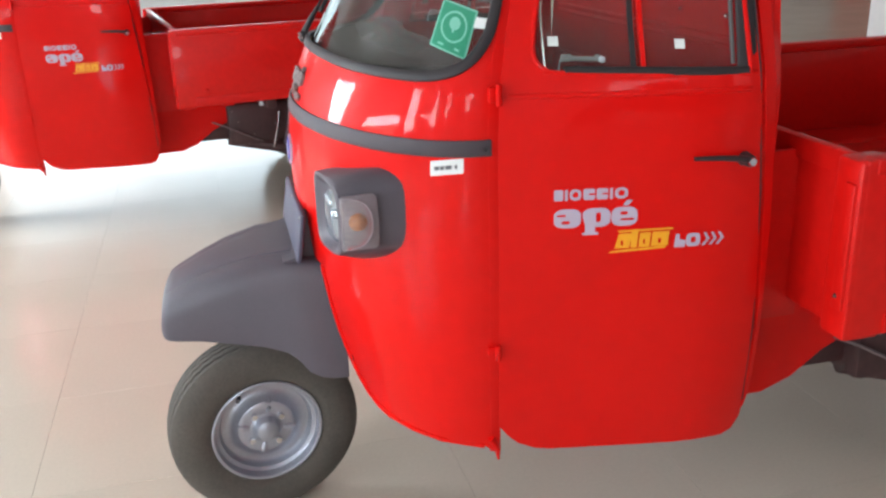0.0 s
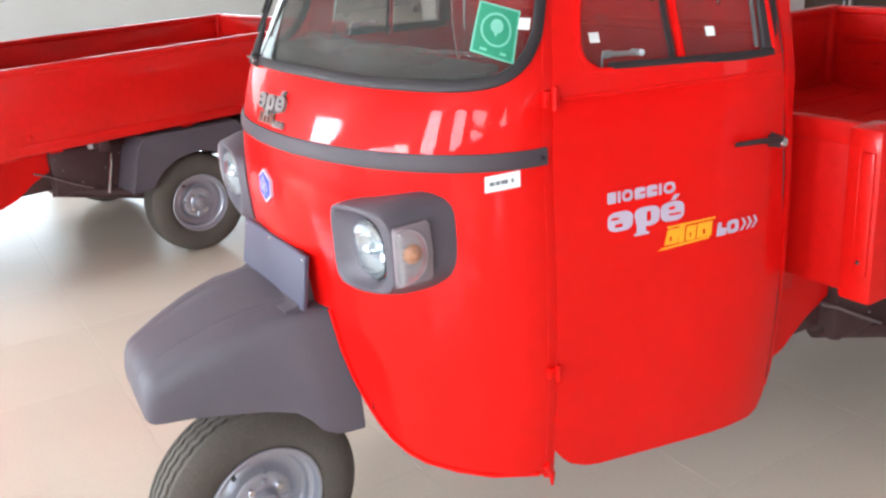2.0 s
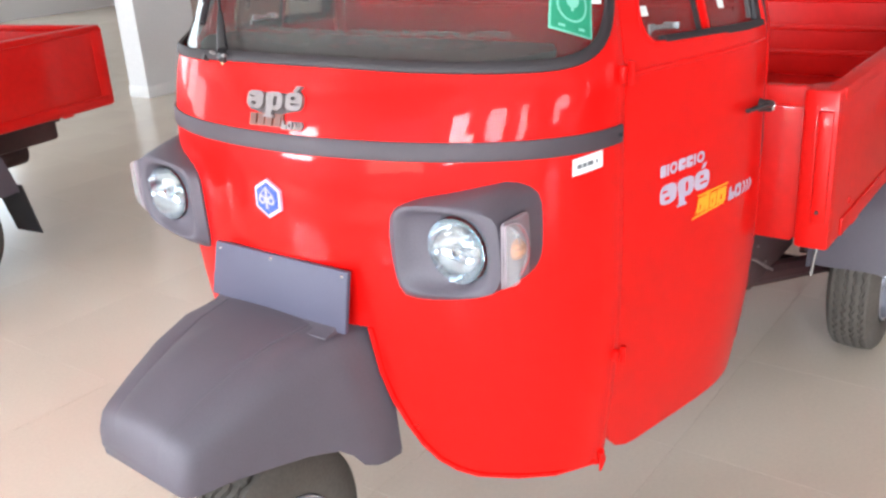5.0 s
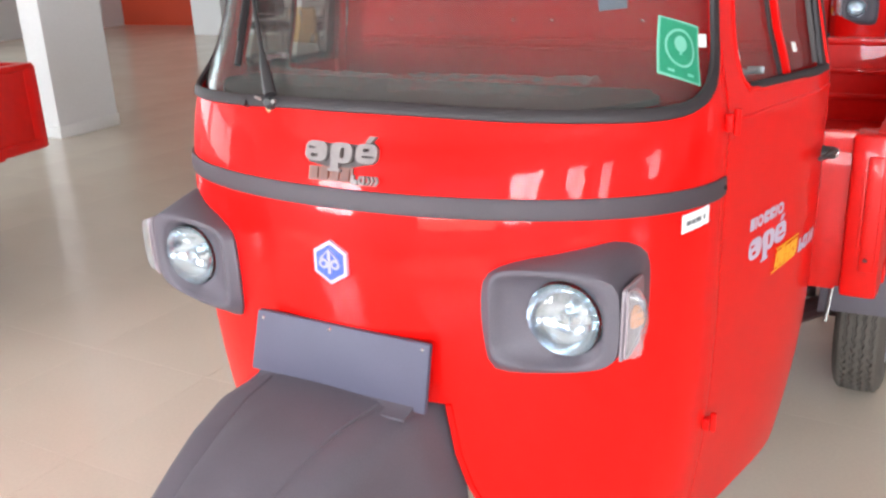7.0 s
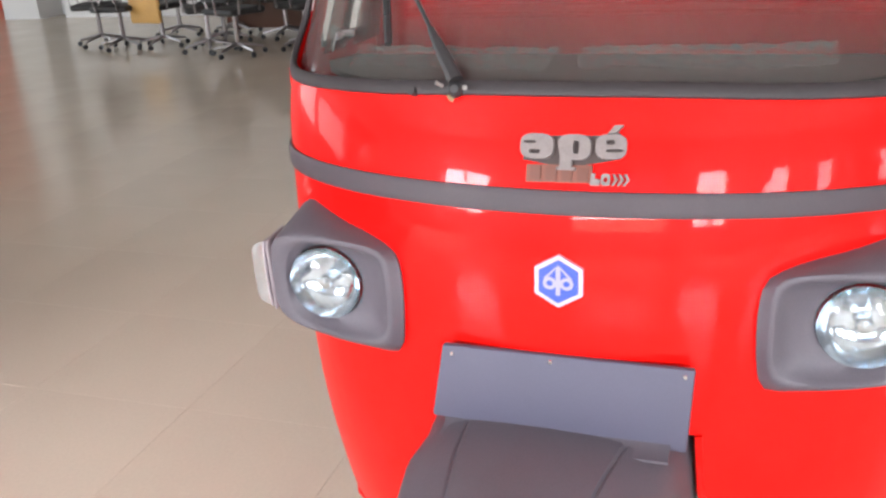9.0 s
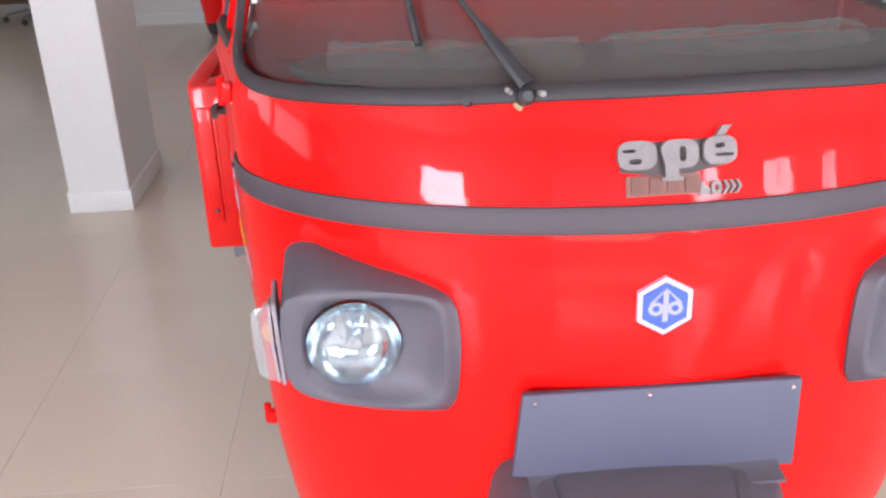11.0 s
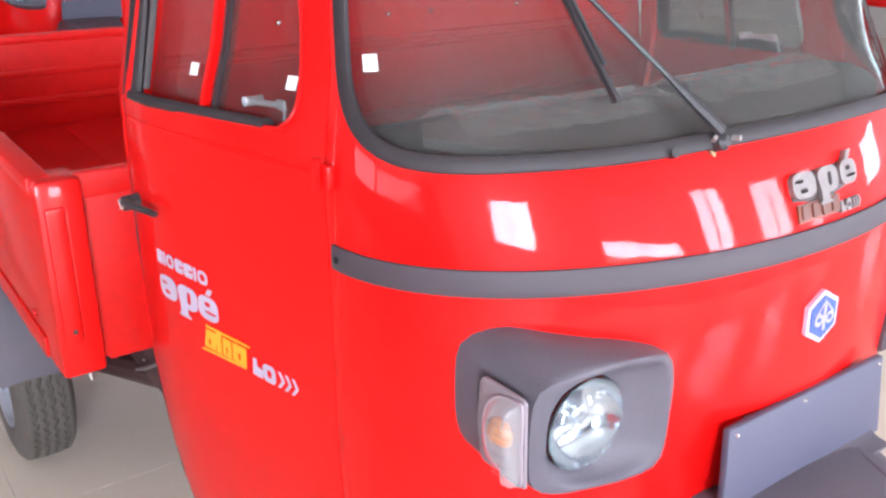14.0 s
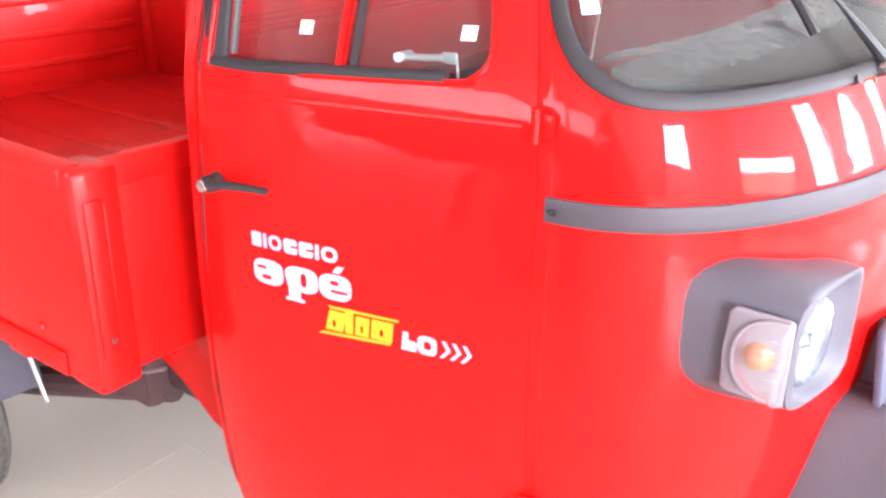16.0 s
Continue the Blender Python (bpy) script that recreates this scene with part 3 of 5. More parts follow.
def build_door(v, side):
    front = [(level(z)[2] + 0.005, z) for z in (1.60, 1.5, 1.4, 1.3, 1.2, 1.1, 1.0, 0.8, 0.64, 0.5, 0.43)]
    outer = front + [(0.522, 0.400), (0.545, 0.378), (0.585, 0.360), (0.62, 0.355), (1.02, 0.352), (1.045, 0.362), (1.062, 0.39), (1.068, 0.44), (1.056, 0.64), (1.036, 0.95), (1.012, 1.2), (0.985, 1.5), (0.965, 1.58), (0.93, 1.60)]
    hole = [(0.597, 1.40), (0.578, 1.32), (0.568, 1.262), (0.570, 1.243), (0.578, 1.230), (0.592, 1.221), (0.62, 1.2145), (0.98, 1.197), (0.988, 1.203), (0.988, 1.22), (0.962, 1.50), (0.95, 1.535), (0.92, 1.55), (0.69, 1.55), (0.655, 1.535), (0.635, 1.50)]
    us, vs = frange(0.55, 1.05, 0.05), frange(0.40, 1.58, 0.04)
    door = part("door", sheet(outer, [hole], us, vs, lambda x, z: flank(side, x, z), 0.010), RED, v, "closed red cab door with white and yellow markings")
    inset = -0.022
    deep = -0.038 if side > 0 else inset
    def glass_at(x, z):
        return flank(side, x, z, inset)
    def slider_at(x, z):
        return flank(side, x, z, deep)
    # panes, divider and black rubber
    pane = part("sliding_pane", sheet([(0.775, 1.200), (0.99, 1.19), (0.955, 1.555), (0.775, 1.555)], [], [], frange(1.25, 1.5, 0.05), slider_at, 0.003), GLASS, door)
    vent = part("vent_pane", sheet([(0.565, 1.215), (0.775, 1.200), (0.775, 1.555), (0.64, 1.555), (0.60, 1.42)], [], [], frange(1.25, 1.5, 0.05), glass_at, 0.003), GLASS, door)
    part("divider", sheet([(0.774, 1.196), (0.782, 1.196), (0.780, 1.556), (0.772, 1.556)], [], [], frange(1.25, 1.5, 0.05), lambda x, z: flank(side, x, z, -0.006), 0.012), RED, door)
    part("divider_rubber", sheet([(0.758, 1.196), (0.768, 1.196), (0.766, 1.556), (0.756, 1.556)], [], [], frange(1.25, 1.5, 0.05), lambda x, z: flank(side, x, z, -0.016), 0.005), RUBBER, door)
    def strip(name, pts, w, h, m, out=-0.010):
        line = [flank(side, x, z, out) for x, z in pts]
        return part(name, ribbon(line, [Vector((-0.15, side, 0.2)).normalized()] * len(line), w, h, closed=False, seg=10), m, door)
    strip("window_rubber", [(0.985, 1.52)] + [(0.980 + 0.006 * (1.5 - z) / 0.3, z) for z in frange(1.5, 1.225, 0.05)] + [(0.984, 1.208)], 0.040, 0.016, RUBBER)
    strip("window_rubber", [(0.625, 1.2185), (0.72, 1.214), (0.80, 1.2105), (0.90, 1.206), (0.985, 1.202)], 0.018, 0.018, RUBBER, -0.006)
    strip("window_channel", [(0.955 + 0.006 * (1.5 - z) / 0.3, z) for z in frange(1.52, 1.215, 0.05)], 0.008, 0.010, mat("dark_channel", (0.07, 0.06, 0.06), 0.5), -0.020)
    loop = smooth_loop(hole, 2)
    line = [flank(side, x, z, -0.004) for x, z in loop]
    part("opening_lip", ribbon(line, [Vector((0, side, 0.15)).normalized()] * len(line), 0.010, 0.014, seg=8), RED, door)
    # crease under the window
    strip("crease", [(x, 1.176 - 0.018 * (x - 0.5)) for x in frange(0.515, 0.99, 0.06)], 0.010, 0.006, RED, 0.000)
    # thin dark strip drawn for the shade in the gap behind the door
    strip("rear_gap_shade", [(1.066 - 0.004, 0.44), (1.054, 0.64), (1.034, 0.95), (1.010, 1.2), (0.985, 1.5)], 0.0028, 0.005, RUBBER, 0.000)
    # latch on the vent pane
    lt = part("window_latch", tube([flank(side, 0.704, 1.2335, -0.034), flank(side, 0.650, 1.237, -0.034)], 0.0045, 10), SILVER, door, "silver window latch")
    part("latch_plate", box((-0.011, -0.003, -0.007), (0.011, 0.003, 0.007), 0.002), SILVER, lt).matrix_basis = Matrix.Translation(flank(side, 0.640, 1.238, -0.032))
    part("latch_spring", tube([flank(side, 0.634, 1.245, -0.03), flank(side, 0.626, 1.232, -0.028), flank(side, 0.622, 1.212, -0.028)], 0.0018, 6), SILVER, lt)
    part("latch_knob", tube([flank(side, 0.706, 1.234, -0.05), flank(side, 0.706, 1.234, -0.022)], 0.0065, 12), SILVER, lt)
    # paper tags on the panes
    for x, z, d in ((0.856, 1.257, deep), (0.614, 1.271, inset)):
        part("paper_tag", sheet([(x - 0.010, z - 0.008), (x + 0.010, z - 0.009), (x + 0.010, z + 0.009), (x - 0.010, z + 0.010)], [], [], [], lambda a, b: flank(side, a, b, d + 0.0015), 0.0006), PAPER, door)
    # handle
    base = flank(side, 0.986, 1.028, 0.002)
    hd = part("door_handle", turned(lathe([(0.0, 0.026), (0.010, 0.026), (0.0125, 0.022), (0.014, 0.0), (0.016, -0.004)], 20), Matrix.Translation(base) @ pose(0, 0, 0, 0, 0, 0 if side > 0 else 180)), BLACK, door, "black lever door handle with a chrome lock")
    part("lever", tube([flank(side, 0.99, 1.030, 0.022), flank(side, 0.96, 1.036, 0.026), flank(side, 0.92, 1.040, 0.024), flank(side, 0.868, 1.041, 0.020)], [0.010, 0.0085, 0.0070, 0.0055], 10, flat=0.8), BLACK, hd)
    part("lock", turned(lathe([(0.0, 0.031), (0.008, 0.031), (0.0095, 0.027), (0.0095, 0.02)], 18), Matrix.Translation(base) @ pose(0, 0, 0, 0, 0, 0 if side > 0 else 180)), CHROME, hd)
    build_markings(side, door)
    # door pillar behind it
    pil = [(1.066, 0.42), (1.078, 0.46), (1.076, 0.64), (1.066, 0.95), (1.048, 1.2), (1.022, 1.5), (1.005, 1.60), (0.975, 1.60), (0.995, 1.5), (1.020, 1.2), (1.044, 0.95), (1.064, 0.64)]
    part("door_pillar", sheet(pil, [], [], frange(0.5, 1.58, 0.08), lambda x, z: flank(side, x, z, 0.002), 0.02), RED, v)


def polar(poly, c, n):
    """Resample an outline evenly by angle about c."""
    pts = smooth_loop(poly, 6)
    out = []
    for k in range(n):
        a = 2 * math.pi * k / n
        d = np.array((math.cos(a), math.sin(a)))
        best = None
        for p, q in zip(pts, pts[1:] + pts[:1]):
            p, q = np.array(p) - c, np.array(q) - c
            e = q - p
            den = d[0] * e[1] - d[1] * e[0]
            if abs(den) < 1e-12:
                continue
            t = (p[0] * e[1] - p[1] * e[0]) / den
            u = (p[0] * d[1] - p[1] * d[0]) / den
            if t > 0 and -1e-9 <= u <= 1 + 1e-9 and (best is None or t > best):
                best = t
        out.append((c[0] + best * d[0], c[1] + best * d[1]))
    return out


def build_lamp(v, side):
    N = 48
    c = (0.372, 0.925)
    base = polar([(0.252, 0.91), (0.255, 0.970), (0.270, 0.992), (0.31, 1.007), (0.355, 1.015), (0.40, 1.024), (0.432, 1.030), (0.453, 1.025), (0.469, 1.012), (0.477, 0.99), (0.478, 0.93), (0.475, 0.89), (0.466, 0.866), (0.445, 0.845), (0.41, 0.828), (0.37, 0.817), (0.32, 0.814), (0.28, 0.818), (0.260, 0.835)], c, N)
    rim = polar([(0.268, 0.915), (0.270, 0.972), (0.283, 0.995), (0.32, 1.003), (0.37, 1.006), (0.42, 1.004), (0.455, 0.999), (0.470, 0.985), (0.474, 0.95), (0.474, 0.91), (0.471, 0.882), (0.456, 0.862), (0.42, 0.849), (0.37, 0.842), (0.32, 0.839), (0.285, 0.843), (0.271, 0.862)], c, N)
    mouth = polar([(0.277, 0.915), (0.279, 0.968), (0.291, 0.987), (0.33, 0.994), (0.38, 0.996), (0.415, 0.992), (0.441, 0.975), (0.4495, 0.945), (0.4495, 0.905), (0.445, 0.880), (0.430, 0.864), (0.40, 0.854), (0.36, 0.848), (0.32, 0.847), (0.290, 0.853), (0.279, 0.872)], c, N)
    lc, lr = (0.385, 0.926), 0.0605
    ring = [(lc[0] + lr * math.cos(2 * math.pi * k / N), lc[1] + lr * math.sin(2 * math.pi * k / N)) for k in range(N)]
    def front(y):
        return 0.160 + 0.020 * max(0.0, (y - 0.28) / 0.17) ** 1.2
    rings = []
    for row, (pts, f) in enumerate(((base, lambda y, z: nose(nose_y(y, z), z).x + 0.012), (base, lambda y, z: nose(nose_y(y, z), z).x - 0.006),
                                   ([((a[0] * 0.66 + b[0] * 0.34), (a[1] * 0.66 + b[1] * 0.34)) for a, b in zip(base, rim)], lambda y, z: 0.5 * (nose(nose_y(y, z), z).x) + 0.5 * front(y)),
                                   ([((a[0] * 0.20 + b[0] * 0.80), (a[1] * 0.20 + b[1] * 0.80)) for a, b in zip(base, rim)], lambda y, z: 0.09 * (nose(nose_y(y, z), z).x) + 0.91 * front(y)),
                                   (rim, lambda y, z: front(y) + 0.0005), ([((a[0] + b[0]) / 2, (a[1] + b[1]) / 2) for a, b in zip(rim, mouth)], lambda y, z: front(y) - 0.001),
                                   (mouth, lambda y, z: front(y) + 0.002), ([(a[0] * 0.86 + 0.14 * b[0], a[1] * 0.86 + 0.14 * b[1]) for a, b in zip(mouth, ring)], lambda y, z: 0.72 * front(y) + 0.28 * 0.190),
                                   ([(a[0] * 0.5 + 0.5 * b[0], a[1] * 0.5 + 0.5 * b[1]) for a, b in zip(mouth, ring)], lambda y, z: 0.25 * front(y) + 0.75 * 0.190),
                                   (ring, lambda y, z: 0.190), ([(lc[0] + (a[0] - lc[0]) * 0.97, lc[1] + (a[1] - lc[1]) * 0.97) for a in ring], lambda y, z: 0.200))):
        rings.append([(f(y, z), side * y, z) for y, z in pts])
    bm = bmesh.new()
    vr = [[bm.verts.new(p) for p in r] for r in rings]
    for a, b in zip(vr, vr[1:]):
        for k in range(N):
            bm.faces.new((a[k], a[(k + 1) % N], b[(k + 1) % N], b[k]))
    hs = part("headlamp_housing", bm, GREY, v, "matt grey plastic headlamp housing", 50)
    at = Matrix.Translation((0.188, side * lc[0], lc[1])) @ pose(0, 0, 0, 0, 0, 90)
    part("reflector", turned(lathe([(0.0, 0.0), (0.012, -0.030), (0.030, -0.030), (0.045, -0.020), (0.055, -0.007), (0.0592, 0.004)][::1], 40), at), MIRROR, hs, "chromed bowl reflector")
    part("bulb_cap", turned(lathe([(0.0, 0.006), (0.010, 0.004), (0.012, -0.004), (0.010, -0.026)], 16), at), MIRROR, hs)
    lens = part("headlamp_lens", turned(lathe([(0.0, 0.022), (0.018, 0.0215), (0.034, 0.019), (0.047, 0.0145), (0.056, 0.008), (0.0598, 0.0)], 40), at), LENS, hs, "round clear fluted lens")
    lens.visible_shadow = False
    for k in range(19):
        y = -0.045 + 0.005 * k
        h = math.sqrt(0.054 ** 2 - y * y)
        prof = [(y, 0.0225 - 0.0145 * (r / 0.0598) ** 2.3, f * h) for f, r in ((0.62, math.hypot(y, 0.62 * h)), (0.8, math.hypot(y, 0.8 * h)), (0.97, math.hypot(y, 0.97 * h)))]
        fl = part("lens_flute", turned(tube(prof, 0.0008, 5), at), FLUTE, lens)
        fl.visible_shadow = False
    for k in range(7):
        y = -0.030 + 0.010 * k
        h = math.sqrt(0.052 ** 2 - y * y)
        prof = [(y, 0.0225 - 0.0145 * (math.hypot(y, f * h) / 0.0598) ** 2.3, -f * h) for f in (0.55, 0.75, 0.95)]
        fl = part("lens_flute", turned(tube(prof, 0.0008, 5), at), FLUTE, lens)
        fl.visible_shadow = False
    # corner indicator: a D-shaped clear lens that bulges from the outer flank, amber bulb behind
    def dome(s, t, lift, deep):
        """s round the D, t from its middle to its rim."""
        a = 2 * math.pi * s
        cx, cz = 0.193, 0.932
        dx, dz = math.cos(a), math.sin(a)
        rx = 0.055 if dx > 0 else 0.008
        k = (abs(dx) ** 2.4 + abs(dz) ** 2.4) ** (-1 / 2.4) if dx > 0 else (abs(dx) ** 6 + abs(dz) ** 6) ** (-1 / 6)
        x, z = cx + rx * k * dx * t, cz + 0.054 * k * dz * t
        y = 0.476 + 0.06 * (x - 0.176) + deep * (1 - t ** (3 if dx > 0 else 14)) + lift - 0.06 * max(0, cz - z)
        return (x, side * y, z)
    def dome_mesh(rows, lift, deep, n=32):
        bm = bmesh.new()
        rings = [[bm.verts.new(dome(k / n, t, lift, deep)) for k in range(n)] for t in rows]
        mid = bm.verts.new(dome(0, 0, lift, deep))
        for k in range(n):
            bm.faces.new((mid, rings[0][k], rings[0][(k + 1) % n]))
            for a, b in zip(rings, rings[1:]):
                bm.faces.new((a[k], b[k], b[(k + 1) % n], a[(k + 1) % n]))
        return bm
    flange = [(0.184, 0.873), (0.254, 0.876), (0.260, 0.882), (0.261, 0.93), (0.259, 0.984), (0.252, 0.992), (0.190, 0.990), (0.184, 0.986)]
    bm = prism(flange, lambda x, z, w: Vector((x, side * (0.4765 + 0.06 * (x - 0.176) - 0.06 * max(0, 0.936 - z) + w), z)), 0.006)
    bmesh.ops.bevel(bm, geom=bm.edges[:], offset=0.0025, segments=2, affect="EDGES", profile=0.5)
    part("lens_flange", bm, mat("pale_plastic", (0.22, 0.18, 0.20), 0.35), hs)
    il = part("indicator_lens", dome_mesh((0.3, 0.6, 0.8, 0.92, 0.97, 1.0), 0.009, 0.024), LENS_MILKY, hs, "clear bulging corner indicator lens")
    il.visible_shadow = False
    part("indicator_reflector", dome_mesh((0.3, 0.6, 0.85, 0.98), 0.009, -0.001), mat("pearl_plate", (0.36, 0.28, 0.29), 0.25, metal=0.3), hs)
    rim_line = [Vector(dome(k / 40, 1.0, 0.009, 0)) for k in range(40)]
    part("lens_rim", ribbon(rim_line, [Vector((0, side, 0))] * 40, 0.004, 0.004, seg=8), mat("lens_edge", (0.27, 0.22, 0.24), 0.35), il)
    for k in range(7):
        z = 0.895 + 0.0125 * k
        fl = part("lens_flute", tube([(0.188, side * 0.499, z), (0.200, side * 0.505, z), (0.212, side * 0.504, z)], 0.0014, 6), LENS, il)
        fl.visible_shadow = False
    part("amber_bulb", turned(lathe([(0.0, 0.018), (0.010, 0.015), (0.017, 0.007), (0.0215, -0.004)], 20), Matrix.Translation((0.219, side * 0.484, 0.936)) @ pose(0, 0, 0, 0, 0, 0 if side > 0 else 180)), AMBER, hs, "amber indicator bulb")


def nose_blocks(name, u0, w0, width, height, shapes, material, parent, depth=0.006):
    """Raised plain shapes on the nose, reading from the vehicle's right to its left."""
    for outer, holes in shapes:
        conv = lambda L: [(u0 - width * a, w0 + height * b) for a, b in L]
        at = lambda y, z: nose(nose_y(y, z), z) + depth * nose_normal(nose_y(y, z), z)
        part(name, sheet(conv(outer), [conv(h) for h in holes], [], [], at, depth), material, parent)


def build_badges(v):
    em = part("nose_emblem", sheet([(0.008 + 0.038 * math.cos(radians(a)), 0.981 + 0.038 * math.sin(radians(a))) for a in range(30, 390, 60)], [], [], [], lambda y, z: nose(nose_y(y, z), z) + 0.006 * nose_normal(nose_y(y, z), z), 0.007), WHITE_DECAL, v, "hexagonal emblem, blue with a pale border")
    flat = lambda d: (lambda y, z: nose(nose_y(y, z), z) + d * nose_normal(nose_y(y, z), z))
    part("emblem_field", sheet([(0.008 + 0.031 * math.cos(radians(a)), 0.981 + 0.031 * math.sin(radians(a))) for a in range(30, 390, 60)], [], [], [], flat(0.0075), 0.002), BLUE, em)
    part("emblem_stem", sheet([(0.0048, 0.962), (0.0112, 0.962), (0.0112, 1.000), (0.008, 1.006), (0.0048, 1.000)], [], [], [], flat(0.0088), 0.0015), SILVER_FILM, em)
    for s in (1, -1):
        ring = [(0.008 + s * 0.0115 + 0.0095 * math.cos(radians(a)), 0.979 + 0.009 * math.sin(radians(a))) for a in range(0, 360, 30)]
        hole = [(0.008 + s * 0.0115 + 0.0045 * math.cos(radians(a)), 0.979 + 0.0042 * math.sin(radians(a))) for a in range(0, 360, 30)]
        part("emblem_loop", sheet(ring, [hole], [], [], flat(0.0088), 0.0015), SILVER_FILM, em)
        part("emblem_wing", sheet([(0.008, 1.004), (0.008 + s * 0.004, 1.002), (0.008 + s * 0.020, 0.986), (0.008 + s * 0.015, 0.986)], [], [], [], flat(0.0090), 0.0015), SILVER_FILM, em)
    left, stem, right = mark_blocks()
    bd = part("nose_badge", sheet([(0.062, 1.141), (0.000, 1.133), (-0.068, 1.145), (-0.074, 1.170), (-0.060, 1.180), (-0.045, 1.174), (0.050, 1.172), (0.061, 1.166)], [], [], [], flat(0.0015), 0.002), mat("badge_backing", (0.035, 0.018, 0.016), 0.5), v, "dull silver and brown-orange name badge")
    nose_blocks("silver_mark", 0.065, 1.143, 0.045, 0.031, left, BADGE, bd, 0.008)
    nose_blocks("silver_mark", 0.015, 1.143, 0.044, 0.031, stem, BADGE, bd, 0.008)
    nose_blocks("silver_mark", -0.035, 1.145, 0.040, 0.030, right, BADGE, bd, 0.008)
    nose_blocks("silver_mark", -0.050, 1.176, 0.020, 0.010, [([(0, 0), (0.5, 0), (1, 1), (0.4, 1)], [])], BADGE, bd, 0.008)
    nose_blocks("orange_plate", 0.056, 1.113, 0.088, 0.024, [([(0, 0), (1, 0.06), (1, 1), (0, 0.94)], [])], mat("brown_orange", (0.15, 0.036, 0.018), 0.45), bd, 0.004)
    DULL = mat("dull_orange", (0.11, 0.030, 0.016), 0.5)
    for k in range(4):
        nose_blocks("orange_bar", 0.050 - 0.021 * k, 1.117, 0.014, 0.017, [(rounded(0, 0, 1, 1, 0.12), [])], DULL, bd, 0.0055)
    nose_blocks("silver_mark", -0.030, 1.112, 0.013, 0.015, [([(0, 0), (0.95, 0), (1, 0.5), (0.45, 0.6), (0.45, 1), (0.1, 1)], [])], BADGE, bd, 0.006)
    nose_blocks("silver_mark", -0.044, 1.112, 0.012, 0.015, [(rounded(0, 0, 1, 1, 0.3), [rounded(0.3, 0.3, 0.7, 0.7, 0.3)])], BADGE, bd, 0.006)
    for k in range(3):
        nose_blocks("silver_arrow", -0.057 - 0.0075 * k, 1.112, 0.009, 0.015, [([(0, 0), (0.35, 0), (1, 0.5), (0.5, 1), (0.15, 1), (0.6, 0.5)], [])], BADGE, bd, 0.006)
    # maker's paper label beside the band
    def lab(u, w):
        y = -(0.5115 + 0.0265 * u)
        z = 1.0235 + 0.030 * w + 0.006 * u
        return nose(nose_y(y, z), z) + 0.001 * nose_normal(nose_y(y, z), z)
    pl = part("paper_label", sheet([(0, 0), (1, 0), (1, 1), (0, 1)], [], (0.33, 0.66), (0.5,), lab, 0.0008), PAPER, v, "small white paper label with an unreadable line")
    for a, b in ((0.16, 0.34), (0.37, 0.5), (0.53, 0.72), (0.80, 0.86)):
        part("label_bar", sheet([(a, 0.36), (b, 0.36), (b, 0.62), (a, 0.62)], [], [], [], lambda u, w: lab(u, w) + Vector((-0.0006, -0.001, 0)), 0.0004), INK, pl)
    # blank number plate carrier
    bm = prism([(-0.178, 0.866), (0.180, 0.868), (0.196, 0.756), (-0.172, 0.746)], lambda y, z, w: Vector((0.114 + 0.15 * (z - 0.75) + w, y, z)), 0.012)
    bmesh.ops.bevel(bm, geom=bm.edges[:], offset=0.004, segments=2, affect="EDGES", profile=0.5)
    pt = part("plate_carrier", bm, mat("slate_plastic", (0.066, 0.062, 0.098), 0.6, var=0.06, fine=300, bump=0.08), v, "blank slate-grey plate carrier")
    lip = prism([(0.126, 0.762), (0.114, 0.756), (0.104, 0.751), (0.084, 0.748), (0.084, 0.744), (0.128, 0.744)], lambda x, z, w: Vector((x, -0.150 + w, z)), 0.325)
    part("carrier_lip", lip, GREY, pt)
    for s in (1, -1):
        bm = prism([(0.124, 0.756), (0.140, 0.862), (0.20, 0.86), (0.20, 0.70), (0.15, 0.72)], lambda x, z, w: Vector((x, s * (0.115 + w), z)), 0.012)
        part("carrier_bracket", bm, GREY, pt)
        part("carrier_screw", turned(lathe([(0.0, 0.002), (0.0028, 0.0015), (0.0036, -0.001)], 10), Matrix.Translation((0.1295, s * 0.165, 0.856)) @ pose(0, 0, 0, 0, 0, 90)), CHROME, pt)
    part("carrier_screw", turned(lathe([(0.0, 0.002), (0.0028, 0.0015), (0.0036, -0.001)], 10), Matrix.Translation((0.1295, 0.02, 0.858)) @ pose(0, 0, 0, 0, 0, 90)), CHROME, pt)


STEER = pose(0, 0, 0.25, 2, 0, 6) @ pose(0, 0, -0.25)
GUARD = pose(0, 0.036, 0.650, 1, 0, -3.5) @ pose(0, 0, -0.65)


